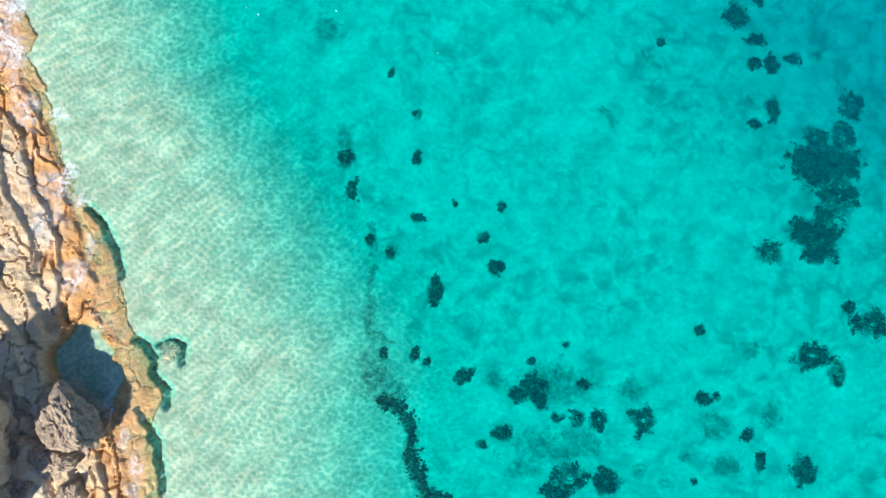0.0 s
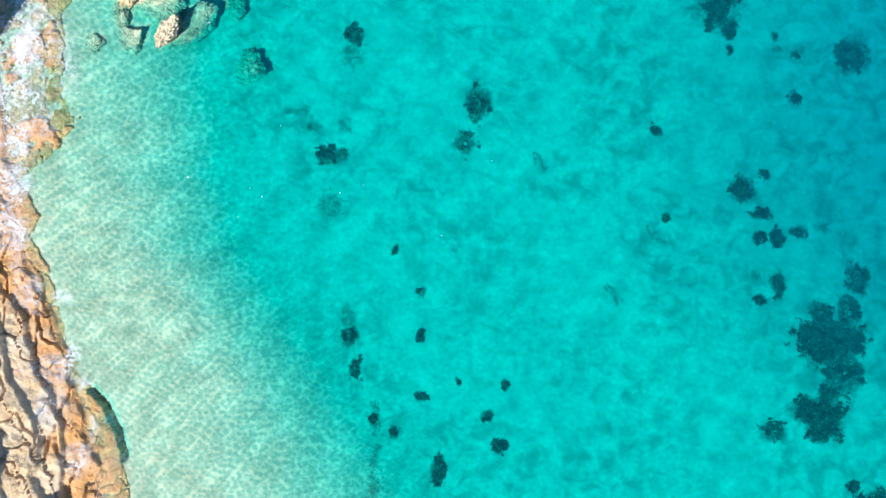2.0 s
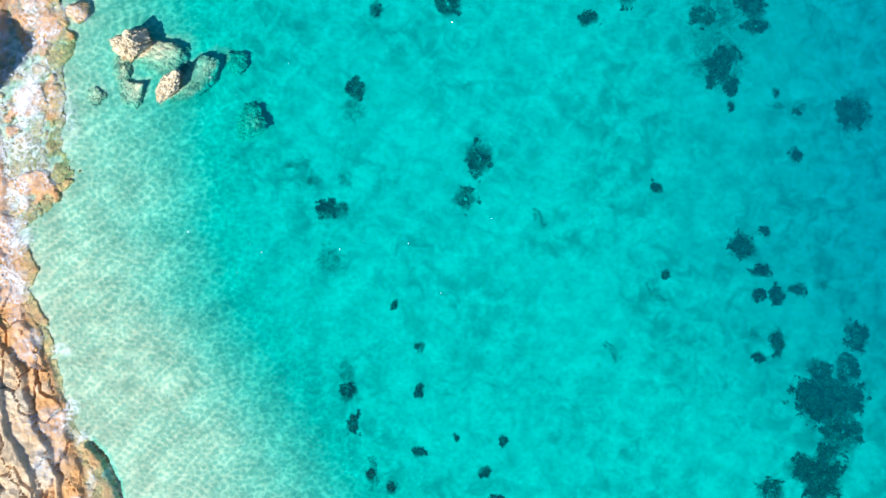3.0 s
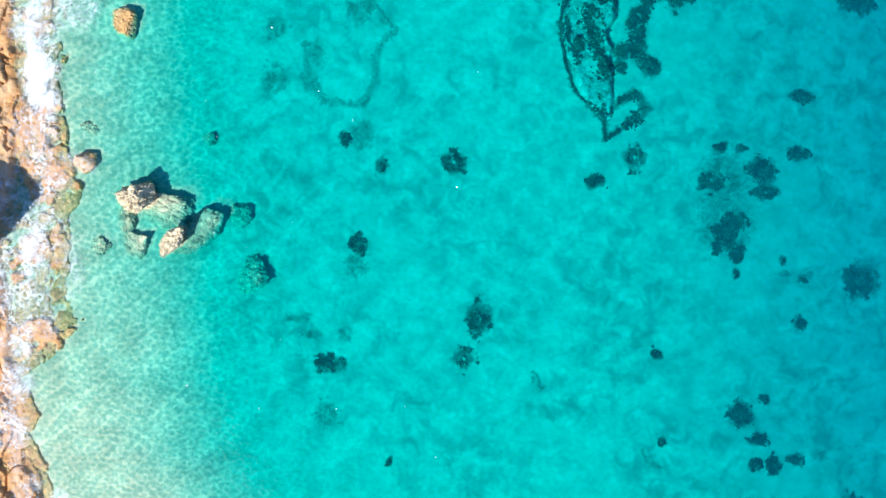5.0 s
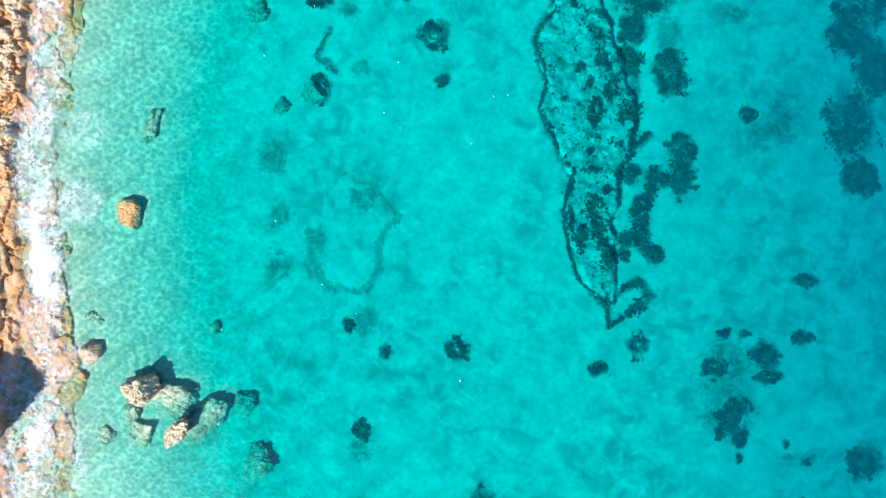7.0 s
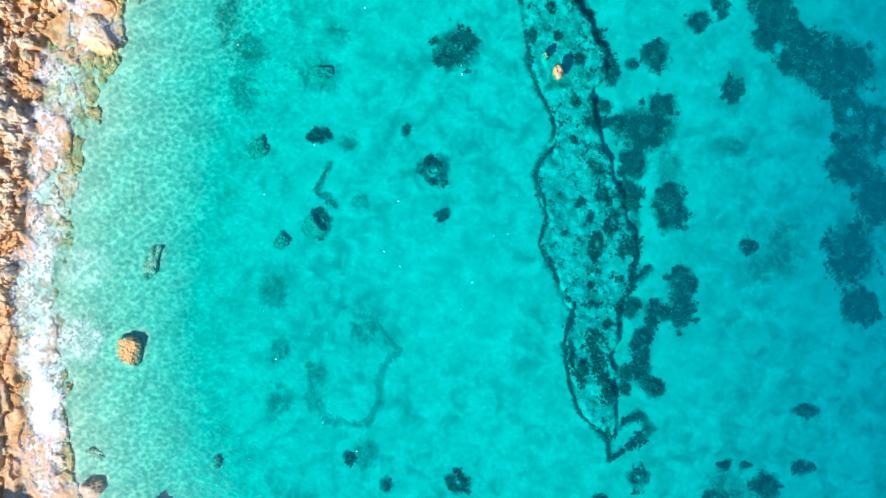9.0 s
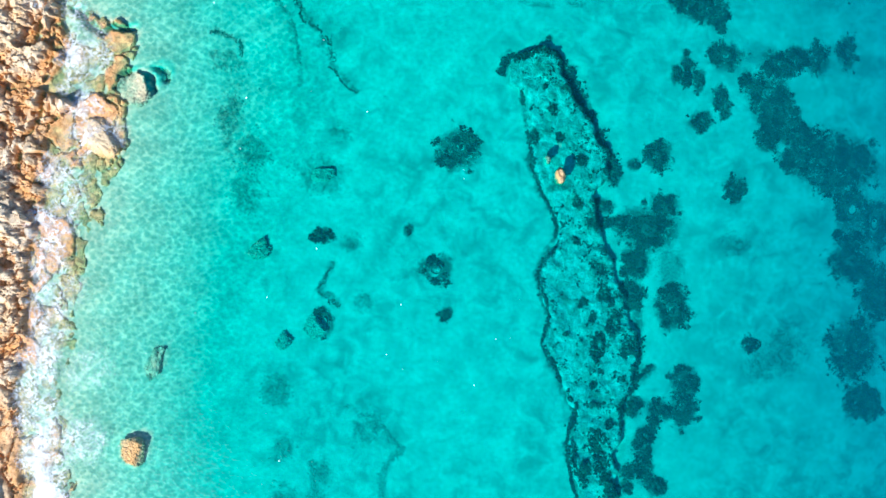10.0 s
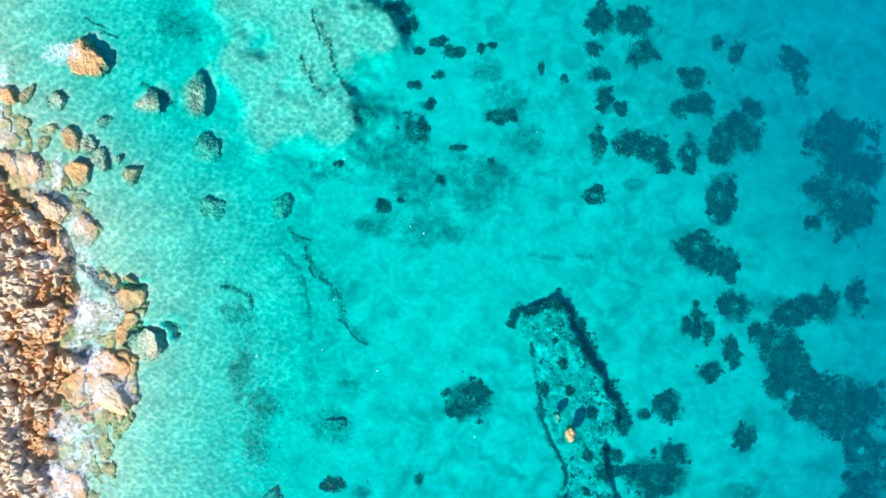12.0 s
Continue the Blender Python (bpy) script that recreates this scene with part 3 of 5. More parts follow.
def weed(x, y, wide, deep, seed, fill=0.62, hole=0.0, thin=False):
    """A patch of seagrass: a mottled core that frays out into sparse growth, open in the middle where hole is given."""
    rng = np.random.default_rng(seed)
    if not thin and not hole and 2.0 < wide * deep < 14.0 and rng.uniform() < 0.55:
        hole = rng.uniform(0.28, 0.42)
    GROWTH.append((x, y, wide / 2, deep / 2, 0.58 if thin else 0.95, hole))
    area, span = wide * deep, float(np.clip(0.38 * math.sqrt(wide * deep), 0.4, 1.5))
    count = int(min(9000, max(220, area * (520 if not thin else 90))))
    p = rng.uniform(-1.7, 1.7, (count, 2))
    wx, wy = x + p[:, 0] * wide / 2, y + p[:, 1] * deep / 2
    r = np.hypot(p[:, 0], p[:, 1]) + ragged(wx, wy, seed, span)
    core = 1.0 - r
    if hole:
        core = core - 1.15 * ease(hole * 1.25, hole * 0.7, np.hypot(p[:, 0], p[:, 1]) + 0.4 * ragged(wx, wy, seed + 2, span))
    mottle = 0.55 * fbm(wx / 1.1, wy / 1.1, 2, seed + 4) + 0.60 * fbm(wx / 0.42, wy / 0.42, 3, seed + 6)
    dense = core * 0.9 + mottle * (0.85 if not thin else 0.9) + (fill - 0.62)
    ok = rng.uniform(0, 1, count) < ease(-0.34, 0.34, dense) * (0.75 if thin else 1.0) * ease(-0.65, -0.35, core)
    if ok.sum() < 6:
        ok[:6] = True
    wx, wy, dense = wx[ok], wy[ok], dense[ok]
    scale = np.clip(0.75 + 0.6 * dense, 0.5, 1.25)
    pts = np.stack([wx, wy, floor_z(wx, wy) + 0.02], -1)
    if thin:
        return tagged(tufts("algae_patch", pts, rng, 0.04, 0.10, FILM, "thin brownish algae spread over pale sand", "algae", 0.2, "algae patches"), kind="stuff")
    label = "ring of dark seagrass round a sandy middle" if hole > 0.2 else ("large dark seagrass bed on the sandy seabed" if area > 8 else "small dark seagrass tuft on pale sand")
    patch = root_mat("seagrass_patch", x, y, wide * 0.62, deep * 0.62, seed, span, hole, FRINGE, label, "seagrass", "seagrass patches")
    level = dense + rng.uniform(-0.12, 0.12, len(dense))
    shade = (level < 0.16).astype(int) + (level < -0.06)
    leaf = tufts("leaf_tufts", pts, rng, 0.08, 0.20, WEED, "", "", 0.7, "", scale, shade)
    leaf.location = leaf.location - patch.location
    leaf.parent = patch
    tagged(leaf, kind="stuff")
    return patch


def lined(*what):
    return tagged(tufts(*what), kind="stuff")


def weed_line(x0, y0, x1, y1, width, seed, sway=0.8, thin=False, faint=False):
    """Growth along a crooked crack in the bed."""
    rng = np.random.default_rng(seed)
    length = math.hypot(x1 - x0, y1 - y0)
    n = int(max(24, length * (45 + 60 * width)))
    k = rng.uniform(0, 1, n)
    off = sway * fbm(k * length / 2.6, np.full(n, seed * 1.7), 3, seed) + rng.normal(0, width / 3, n) * (0.25 + 1.5 * vnoise(k * length / 1.1, k * 0 + seed, seed + 1))
    keep = vnoise(k * length / 1.6, k * 0 + seed * 1.3, seed + 2) > 0.22
    k, off = (k[keep], off[keep]) if keep.sum() > 12 else (k, off)
    dx, dy = (x1 - x0) / length, (y1 - y0) / length
    for f in np.arange(0.1, 1.0, 0.6 / length):
        GROWTH.append((x0 + (x1 - x0) * f, y0 + (y1 - y0) * f, width / 2 + 0.2, width / 2 + 0.2, 0.55 if thin or faint else 0.75, 0.0))
    wx, wy = x0 + (x1 - x0) * k - dy * off, y0 + (y1 - y0) * k + dx * off
    pts = np.stack([wx, wy, floor_z(wx, wy)], -1)
    if thin:
        return lined("algae_line", pts, rng, 0.08, 0.18, FILM, "brown algae growing along a crack in the seabed", "algae", 0.3, "algae patches")
    if faint:
        return lined("algae_line", pts, rng, 0.05, 0.12, FRINGE, "dark algae growing along a crack in the seabed", "algae", 0.3, "algae patches")
    return lined("seagrass_line", pts, rng, 0.07, 0.16 + 0.12 * width, WEED, "dark seagrass growing along a crooked crack", "seagrass", 0.6, "seagrass patches")


WASHES = []


def wash(x, y, wide, deep, amount):
    WASHES.append((x, y, wide / 2, deep / 2, amount))


# dark growth scattered over the reef's top
rng = np.random.default_rng(31)
gx, gy = rng.uniform(2, 20, 26000), rng.uniform(48, 95, 26000)
on = (reef_rise(gx, gy) > 0.0) & (fbm(gx / 0.55, gy / 0.55, 3, 87) + 0.35 * fbm(gx / 2.5, gy / 2.5, 2, 88) + 0.045 * (gx - curve_at(REEF_WEST, gy)) - 0.36 > rng.uniform(-0.05, 0.15, 26000))
spots = np.stack([gx[on], gy[on], reef_height(gx[on], gy[on])], -1)
growth = tufts("algae_tufts", spots, rng, 0.06, 0.20, WEED, "", "", 0.5)
growth.parent = reef
tagged(growth, "dark algae", kind="stuff")

# fallen boulders and outcrops on the shore
boulder(-32.0, -13.9, 3.60, 4.6, 6.6, 4.6, 38, 101, GREY_ROCK, "boulder", "big grey-brown boulder with a furrowed top on the shore")
boulder(-33.9, -17.4, 2.40, 3.8, 4.1, 3.0, 50, 102, GREY_ROCK, "boulder", "tan angular boulder leaning in a pile")
boulder(-37.3, -9.4, 1.80, 3.2, 3.0, 2.4, 50, 103, GREY_ROCK, "boulder", "dark grey-brown boulder in a shaded pile on the shore")
boulder(-37.1, -12.9, 2.00, 2.6, 3.8, 2.6, 64, 104, GREY_ROCK, "boulder", "dark grey-brown boulder in a shaded pile on the shore")
boulder(-37.7, -16.4, 2.20, 3.0, 3.0, 2.8, 56, 105, GREY_ROCK, "boulder", "dark grey-brown boulder in a shaded pile on the shore")
boulder(-35.4, -11.9, 1.60, 1.8, 2.1, 2.0, 74, 106, GREY_ROCK, "boulder", "dark grey-brown boulder in a shaded pile on the shore")
boulder(-34.7, -14.8, 2.20, 1.7, 1.5, 2.6, 40, 107, GREY_ROCK, "boulder", "dark grey-brown boulder in a shaded pile on the shore")
boulder(-36.3, -19.9, 2.40, 4.7, 2.5, 3.0, 65, 108, GREY_ROCK, "boulder", "dark grey-brown boulder in a shaded pile on the shore")
boulder(-32.8, -20.6, 1.80, 3.8, 2.2, 2.4, 64, 109, GREY_ROCK, "boulder", "dark grey-brown boulder in a shaded pile on the shore")
boulder(-36.1, -8.9, 1.40, 1.7, 1.5, 1.8, 80, 110, GREY_ROCK, "boulder", "dark grey-brown boulder in a shaded pile on the shore")
boulder(-36.9, -7.0, 1.30, 1.5, 1.8, 1.6, 65, 111, GREY_ROCK, "boulder", "dark grey-brown boulder in a shaded pile on the shore")
boulder(-39.6, -15.1, 10.00, 8.4, 9.6, 11.0, 20, 112, SHORE_ROCK, "rock_outcrop", "tall ochre limestone outcrop above the shore", "outcrop", flat=0.75, rough=0.16)
boulder(-39.8, -21.0, 9.00, 6.3, 8.1, 10.0, 0, 113, SHORE_ROCK, "rock_outcrop", "tall ochre limestone outcrop above a boulder pile", "outcrop", flat=0.75, rough=0.16)
boulder(-41.2, -3.4, 5.00, 3.5, 6.6, 6.0, 10, 114, SHORE_ROCK, "rock_outcrop", "ochre limestone outcrop above the stepped shore", "outcrop", flat=0.75, rough=0.16)
boulder(-43.6, 36.6, 5.60, 4.6, 7.1, 7.0, 60, 115, SHORE_ROCK, "rock_outcrop", "pointed limestone outcrop above the foaming ledge", "outcrop", flat=0.8)

# rocks in the shallows, middle of the beach
boulder(-28.1, 39.9, 1.50, 3.7, 3.0, 2.8, 10, 116, BOULDER_ROCK, "boulder", "cream pitted limestone boulder rising out of the water", rough=0.2)
boulder(-26.1, 38.8, -0.24, 6.1, 3.9, 1.4, -14, 117, DROWNED_ROCK, "rock", "broad drowned limestone block with a flat top", flat=0.35)
boulder(-29.4, 38.1, -0.24, 1.8, 3.6, 1.2, 20, 118, DROWNED_ROCK, "rock", "narrow drowned limestone block")
boulder(-28.3, 35.8, -0.27, 2.7, 3.2, 1.2, 35, 119, DROWNED_ROCK, "rock", "drowned grey limestone block", flat=0.4)
boulder(-24.8, 36.3, 1.00, 1.9, 3.6, 2.1, -35, 120, BOULDER_ROCK, "boulder", "pale cream jagged boulder rising out of the water", rough=0.22)
boulder(-23.1, 37.0, -0.42, 3.1, 6.2, 1.2, -48, 121, DROWNED_ROCK, "rock", "long drowned limestone slab under clear water", flat=0.35)
boulder(-31.5, 35.4, -0.27, 1.9, 1.9, 0.8, 20, 122, DROWNED_ROCK, "rock", "small drowned rock near the foam")
boulder(-19.4, 38.9, -0.62, 2.4, 2.8, 1.0, 20, 123, DROWNED_ROCK, "rock", "drowned rock overgrown with dark weed")
boulder(-18.2, 33.5, -0.62, 3.4, 3.5, 1.2, 20, 124, DROWNED_ROCK, "rock", "round drowned rock with a weedy crown")
boulder(-30.0, 55.4, 0.06, 2.3, 2.8, 1.4, 15, 125, WET_ROCK, "boulder", "half-drowned rock with a dry tan side")
boulder(-33.0, 42.8, 0.40, 2.3, 1.9, 1.1, 25, 126, WET_ROCK, "boulder", "low wet rock beside the foaming ledge")
boulder(-33.2, 45.8, -0.37, 2.4, 2.1, 0.8, 0, 127, DROWNED_ROCK, "rock", "flat drowned rock close to the ledge")
boulder(-22.2, 45.6, -0.72, 0.9, 1.4, 0.6, 0, 128, DROWNED_ROCK, "rock", "small drowned rock on the sand")
boulder(-24.2, -8.4, -0.22, 2.1, 2.2, 0.7, 0, 129, DROWNED_ROCK, "rock", "small square drowned rock beside the ledge", flat=0.4)
boulder(-25.8, 1.1, -0.42, 1.1, 0.9, 0.6, 0, 130, DROWNED_ROCK, "rock", "small drowned rock on the sand")
boulder(-28.7, 63.5, -0.47, 1.8, 3.4, 0.9, -15, 131, DROWNED_ROCK, "rock", "drowned rock with weedy edges")
boulder(-19.7, 74.1, -0.72, 2.4, 2.0, 1.1, 30, 132, DROWNED_ROCK, "rock", "drowned rock with a pale crown and dark weed")
boulder(-14.3, 81.1, -0.87, 2.3, 1.4, 1.0, 10, 133, DROWNED_ROCK, "rock", "dark drowned rock with a pale crest")
boulder(-14.5, 67.3, -1.02, 2.2, 2.4, 0.9, 60, 134, DROWNED_ROCK, "rock", "drowned rock ringed with dark weed")
boulder(-17.3, 66.0, -1.22, 1.6, 1.9, 0.8, 0, 135, DROWNED_ROCK, "rock", "small drowned rock ringed with dark weed")

# rocks at the north end
boulder(-33.7, 83.3, 0.55, 4.2, 3.1, 1.5, -25, 136, WET_ROCK, "boulder", "orange-tan boulder wet with spray")
boulder(-31.2, 87.6, -0.20, 3.1, 3.2, 0.9, 12, 137, DROWNED_ROCK, "rock", "flat square drowned rock beside the ledge", flat=0.3)
boulder(-28.7, 89.6, -0.37, 1.2, 2.1, 0.7, 10, 138, DROWNED_ROCK, "rock", "small drowned rock beside a flat one")
boulder(-36.9, 112.5, 0.22, 3.9, 3.3, 1.4, -30, 139, WET_ROCK, "boulder", "orange-tan boulder with foam breaking over it", rough=0.12)
boulder(-31.5, 108.9, -0.22, 2.3, 2.6, 1.0, 30, 140, DROWNED_ROCK, "rock", "drowned tan rock on pale sand")
boulder(-27.5, 109.8, -0.32, 2.4, 4.3, 1.0, 10, 141, DROWNED_ROCK, "rock", "long drowned grey-tan rock on pale sand")
boulder(-26.3, 105.3, -0.57, 2.4, 2.8, 0.8, 30, 142, DROWNED_ROCK, "rock", "low drowned rock on pale sand")
boulder(-32.7, 102.9, 0.06, 1.8, 1.9, 0.9, 45, 143, WET_ROCK, "rock", "small square rock just breaking the surface")
boulder(-42.3, 109.4, 0.10, 1.3, 2.7, 1.1, 145, 144, WET_ROCK, "rock", "orange-tan rock among others in the shallow wash")
boulder(-39.7, 108.9, -0.22, 1.9, 1.8, 1.0, 153, 145, DROWNED_ROCK, "rock", "drowned tan rock among others near the shore")
boulder(-43.9, 109.3, 0.40, 1.7, 2.5, 1.4, 63, 146, WET_ROCK, "rock", "orange-tan rock among others in the shallow wash")
boulder(-42.8, 106.6, 0.10, 2.4, 1.8, 1.1, 46, 147, WET_ROCK, "rock", "orange-tan rock among others in the shallow wash")
boulder(-40.3, 106.4, 0.05, 2.8, 1.1, 1.1, 8, 148, WET_ROCK, "rock", "orange-tan rock among others in the shallow wash")
boulder(-40.8, 105.2, 0.10, 2.1, 1.6, 1.1, 56, 149, WET_ROCK, "rock", "orange-tan rock among others in the shallow wash")
boulder(-38.2, 105.5, 0.25, 2.2, 2.6, 1.2, 162, 150, WET_ROCK, "rock", "orange-tan rock among others in the shallow wash")
boulder(-37.6, 102.7, 0.35, 2.6, 2.4, 1.4, 168, 151, WET_ROCK, "rock", "orange-tan rock among others in the shallow wash")
boulder(-42.0, 102.7, 0.30, 3.0, 3.2, 1.3, 128, 152, WET_ROCK, "rock", "orange-tan rock among others in the shallow wash")
boulder(-36.9, 105.2, -0.17, 2.1, 1.9, 1.0, 19, 153, DROWNED_ROCK, "rock", "drowned tan rock among others near the shore")
boulder(-35.6, 103.8, -0.22, 1.8, 2.3, 1.0, 27, 154, DROWNED_ROCK, "rock", "drowned tan rock among others near the shore")
boulder(-43.6, 103.2, 0.40, 1.8, 3.0, 1.4, 34, 155, WET_ROCK, "rock", "orange-tan rock among others in the shallow wash")
boulder(-40.9, 102.6, 0.10, 0.8, 0.8, 1.1, 83, 156, WET_ROCK, "rock", "orange-tan rock among others in the shallow wash")
boulder(-39.8, 99.6, 0.70, 3.9, 1.8, 1.7, 146, 157, WET_ROCK, "rock", "orange-tan rock among others in the shallow wash")
boulder(-36.5, 97.7, 0.20, 2.8, 3.2, 1.2, 18, 158, WET_ROCK, "rock", "orange-tan rock among others in the shallow wash")
boulder(-37.8, 99.4, 0.10, 2.5, 1.8, 1.1, 17, 159, WET_ROCK, "rock", "orange-tan rock among others in the shallow wash")
boulder(-38.8, 96.0, 0.50, 3.0, 2.5, 1.5, 120, 160, WET_ROCK, "rock", "orange-tan rock among others in the shallow wash")
boulder(-37.2, 101.0, -0.22, 2.1, 1.6, 1.0, 0, 161, DROWNED_ROCK, "rock", "drowned tan rock among others near the shore")
boulder(-42.8, 100.3, 0.20, 2.0, 1.5, 1.2, 135, 162, WET_ROCK, "rock", "orange-tan rock among others in the shallow wash")
boulder(-34.1, 103.9, -0.27, 0.9, 0.8, 1.0, 70, 163, DROWNED_ROCK, "rock", "drowned tan rock among others near the shore")
boulder(-35.4, 107.3, -0.37, 1.6, 1.0, 1.0, 35, 164, DROWNED_ROCK, "rock", "drowned tan rock among others near the shore")
boulder(-40.8, 98.1, 0.80, 3.0, 1.5, 1.8, 95, 165, WET_ROCK, "rock", "orange-tan rock among others in the shallow wash")
boulder(-25.5, 100.1, -0.62, 2.4, 2.6, 0.9, 30, 166, DROWNED_ROCK, "rock", "drowned rock with dark weed on its shaded side")
boulder(-19.4, 100.6, -0.72, 2.4, 2.6, 1.2, 0, 167, DROWNED_ROCK, "rock", "round drowned rock alone on pale sand")
boulder(6.7, 81.8, 0.10, 1.1, 1.6, 1.2, 10, 168, WET_ROCK, "sea_stone", "tan stone breaking the surface above the reef")
boulder(5.5, 83.1, -0.12, 0.7, 1.1, 1.0, 0, 169, DROWNED_ROCK, "sea_stone", "small tan stone on top of the reef")

# seagrass, south end
weed(35.8, 8.5, 5.6, 3.5, 170)
weed(34.8, 11.2, 2.1, 2.1, 171)
weed(37.6, 11.2, 2.0, 2.5, 172)
weed(36.7, 5.8, 3.3, 3.0, 173)
weed(35.2, 3.9, 1.5, 1.7, 174)
weed(33.9, 2.5, 4.3, 2.3, 175)
weed(34.6, 0.6, 3.0, 1.8, 176)
weed(30.0, 0.5, 2.1, 1.5, 177)
weed(27.6, 22.8, 2.1, 2.1, 178)
weed(29.3, 20.5, 1.8, 0.9, 179)
weed(29.1, 18.3, 1.1, 1.0, 180)
weed(30.9, 18.2, 1.3, 1.5, 181)
weed(33.0, 18.8, 1.7, 0.9, 182)
weed(30.6, 13.9, 1.1, 2.1, 183)
weed(28.9, 12.5, 1.3, 0.8, 184)
weed(37.2, -4.6, 1.1, 1.0, 185)
weed(39.3, -6.1, 2.7, 2.1, 186)
weed(33.6, -8.9, 3.2, 2.0, 187)
weed(36.1, -10.6, 1.3, 1.9, 188)
weed(23.6, -12.7, 1.5, 1.0, 189)
weed(23.4, -6.6, 0.7, 0.7, 190)
weed(27.6, -16.2, 1.1, 1.0, 191)
weed(33.0, -19.3, 2.0, 2.4, 192)
weed(28.9, -18.5, 0.8, 1.5, 193)
weed(8.4, -11.7, 3.1, 1.9, 194)
weed(6.7, -12.4, 1.5, 1.3, 195)
weed(9.0, -13.3, 1.2, 1.0, 196)
weed(2.0, -10.6, 1.3, 1.2, 197)
weed(10.3, -14.5, 0.9, 0.9, 198)
weed(5.4, -15.8, 1.5, 1.1, 199)
weed(3.6, -17.0, 0.9, 0.9, 200)
weed(14.9, -20.3, 2.2, 1.8, 201)
weed(10.3, -21.3, 2.2, 1.2, 202)
weed(12.6, -11.4, 1.2, 0.7, 203)
weed(8.0, -9.4, 0.6, 0.6, 204)
weed(-2.5, -8.6, 0.7, 1.0, 205)
weed(-1.5, -9.3, 0.6, 0.5, 206)
weed(-0.7, -2.9, 1.3, 2.0, 207)
weed(4.8, -1.0, 1.4, 1.1, 208)
weed(-4.7, 0.4, 0.9, 0.9, 209)
weed(-6.5, 1.7, 0.8, 0.9, 210)
weed(-8.9, 9.1, 1.1, 2.0, 211)
weed(-8.2, 6.3, 1.1, 1.7, 212)
weed(-2.4, 9.1, 0.7, 1.1, 213)
weed(-2.5, 13.3, 0.7, 0.8, 214)
weed(-4.8, 17.0, 0.6, 0.8, 215)
weed(-2.4, 3.7, 1.0, 0.6, 216)
weed(1.1, 5.0, 0.5, 0.5, 217)
weed(5.4, 4.7, 0.6, 0.7, 218)
weed(3.6, 1.9, 1.0, 0.8, 219)
weed(20.1, 20.0, 0.6, 0.7, 220)
weed(22.8, -20.3, 0.7, 0.7, 221)
weed(24.9, -12.4, 0.6, 0.7, 222)
weed(-5.3, -8.6, 0.6, 0.9, 223)
weed(11.1, -7.9, 0.5, 0.5, 224)
weed(38.6, 14.3, 2.0, 2.6, 225, hole=0.45)
weed(18.2, -14.8, 1.8, 2.1, 226, hole=0.45)
weed(12.1, -14.5, 1.2, 1.4, 227, hole=0.45)
weed(11.5, -19.9, 2.5, 2.2, 228, hole=0.45)
weed(14.1, -14.7, 1.3, 1.6, 229, hole=0.45)
weed(-10.9, 21.1, 1.8, 2.5, 230, thin=True)
weed(35.2, 19.3, 1.5, 1.0, 231, thin=True)
weed(28.6, 14.8, 0.8, 1.1, 232, thin=True)
weed(4.9, -11.0, 2.0, 1.7, 233, thin=True)
weed(22.0, -18.1, 1.4, 1.1, 234, thin=True)
weed(17.7, -19.3, 1.5, 1.5, 235, thin=True)
weed(20.2, -20.5, 1.5, 1.2, 236, thin=True)
weed(-6.3, -10.3, 3.0, 4.6, 237, thin=True)
weed(-4.3, -11.9, 2.5, 2.5, 238, thin=True)
weed(10.0, -11.4, 6.6, 3.5, 239, thin=True)
weed(11.0, -17.0, 8.1, 3.0, 240, thin=True)
weed(24.8, -15.4, 3.0, 2.5, 241, thin=True)
weed(-6.6, -4.2, 1.3, 3.5, 242, thin=True)
weed(-8.9, 10.9, 1.3, 2.0, 243, thin=True)
weed(27.9, -8.3, 2.0, 1.5, 244, thin=True)
weed(30.0, -14.4, 2.5, 2.0, 245, thin=True)
weed(17.2, -11.9, 2.5, 2.0, 246, thin=True)
weed(25.8, -19.0, 3.0, 2.0, 247, thin=True)
weed(7.5, -19.0, 3.0, 2.0, 248, thin=True)
weed_line(-5.7, -12.4, -3.5, -14.0, 0.80, 249, sway=0.5)
weed_line(-3.5, -14.0, -2.7, -15.9, 0.80, 250, sway=0.5)
weed_line(-2.7, -15.9, -3.1, -17.4, 0.80, 251, sway=0.5)
weed_line(-3.1, -17.4, -2.4, -19.4, 0.80, 252, sway=0.5)
weed_line(-2.4, -19.4, -1.6, -21.1, 0.80, 253, sway=0.5)
weed_line(-1.6, -21.1, 0.8, -21.8, 0.80, 254, sway=0.5)
weed_line(-6.6, 3.2, -6.2, -0.6, 0.35, 255, thin=True)
weed_line(-6.2, -0.6, -6.8, -4.5, 0.35, 256, thin=True)
weed_line(-6.8, -4.5, -6.6, -6.8, 0.35, 257, thin=True)
weed_line(-6.6, -6.8, -4.8, -7.8, 0.35, 258, thin=True)
weed_line(18.7, 19.4, 19.1, 18.1, 0.25, 259, thin=True)
weed_line(19.1, 18.1, 20.3, 17.8, 0.25, 260, thin=True)
weed_line(14.4, 13.8, 15.8, 12.2, 0.25, 261, thin=True)

# seagrass, along the middle
weed(-10.7, 25.6, 2.8, 1.5, 262)
weed(-8.6, 36.7, 1.5, 1.5, 263)
weed(19.3, 28.1, 1.2, 1.0, 264)
weed(25.6, 40.0, 1.5, 3.0, 265)
weed(26.3, 37.7, 1.3, 1.5, 266)
weed(38.6, 35.7, 3.2, 3.1, 267)
weed(29.9, 24.1, 0.9, 0.9, 268)
weed(32.7, 31.3, 1.0, 1.2, 269)
weed(2.8, 30.5, 1.9, 2.6, 270, hole=0.45)
weed(1.6, 26.7, 1.7, 1.9, 271, hole=0.45)
weed(-10.6, 21.0, 2.0, 2.6, 272, thin=True)
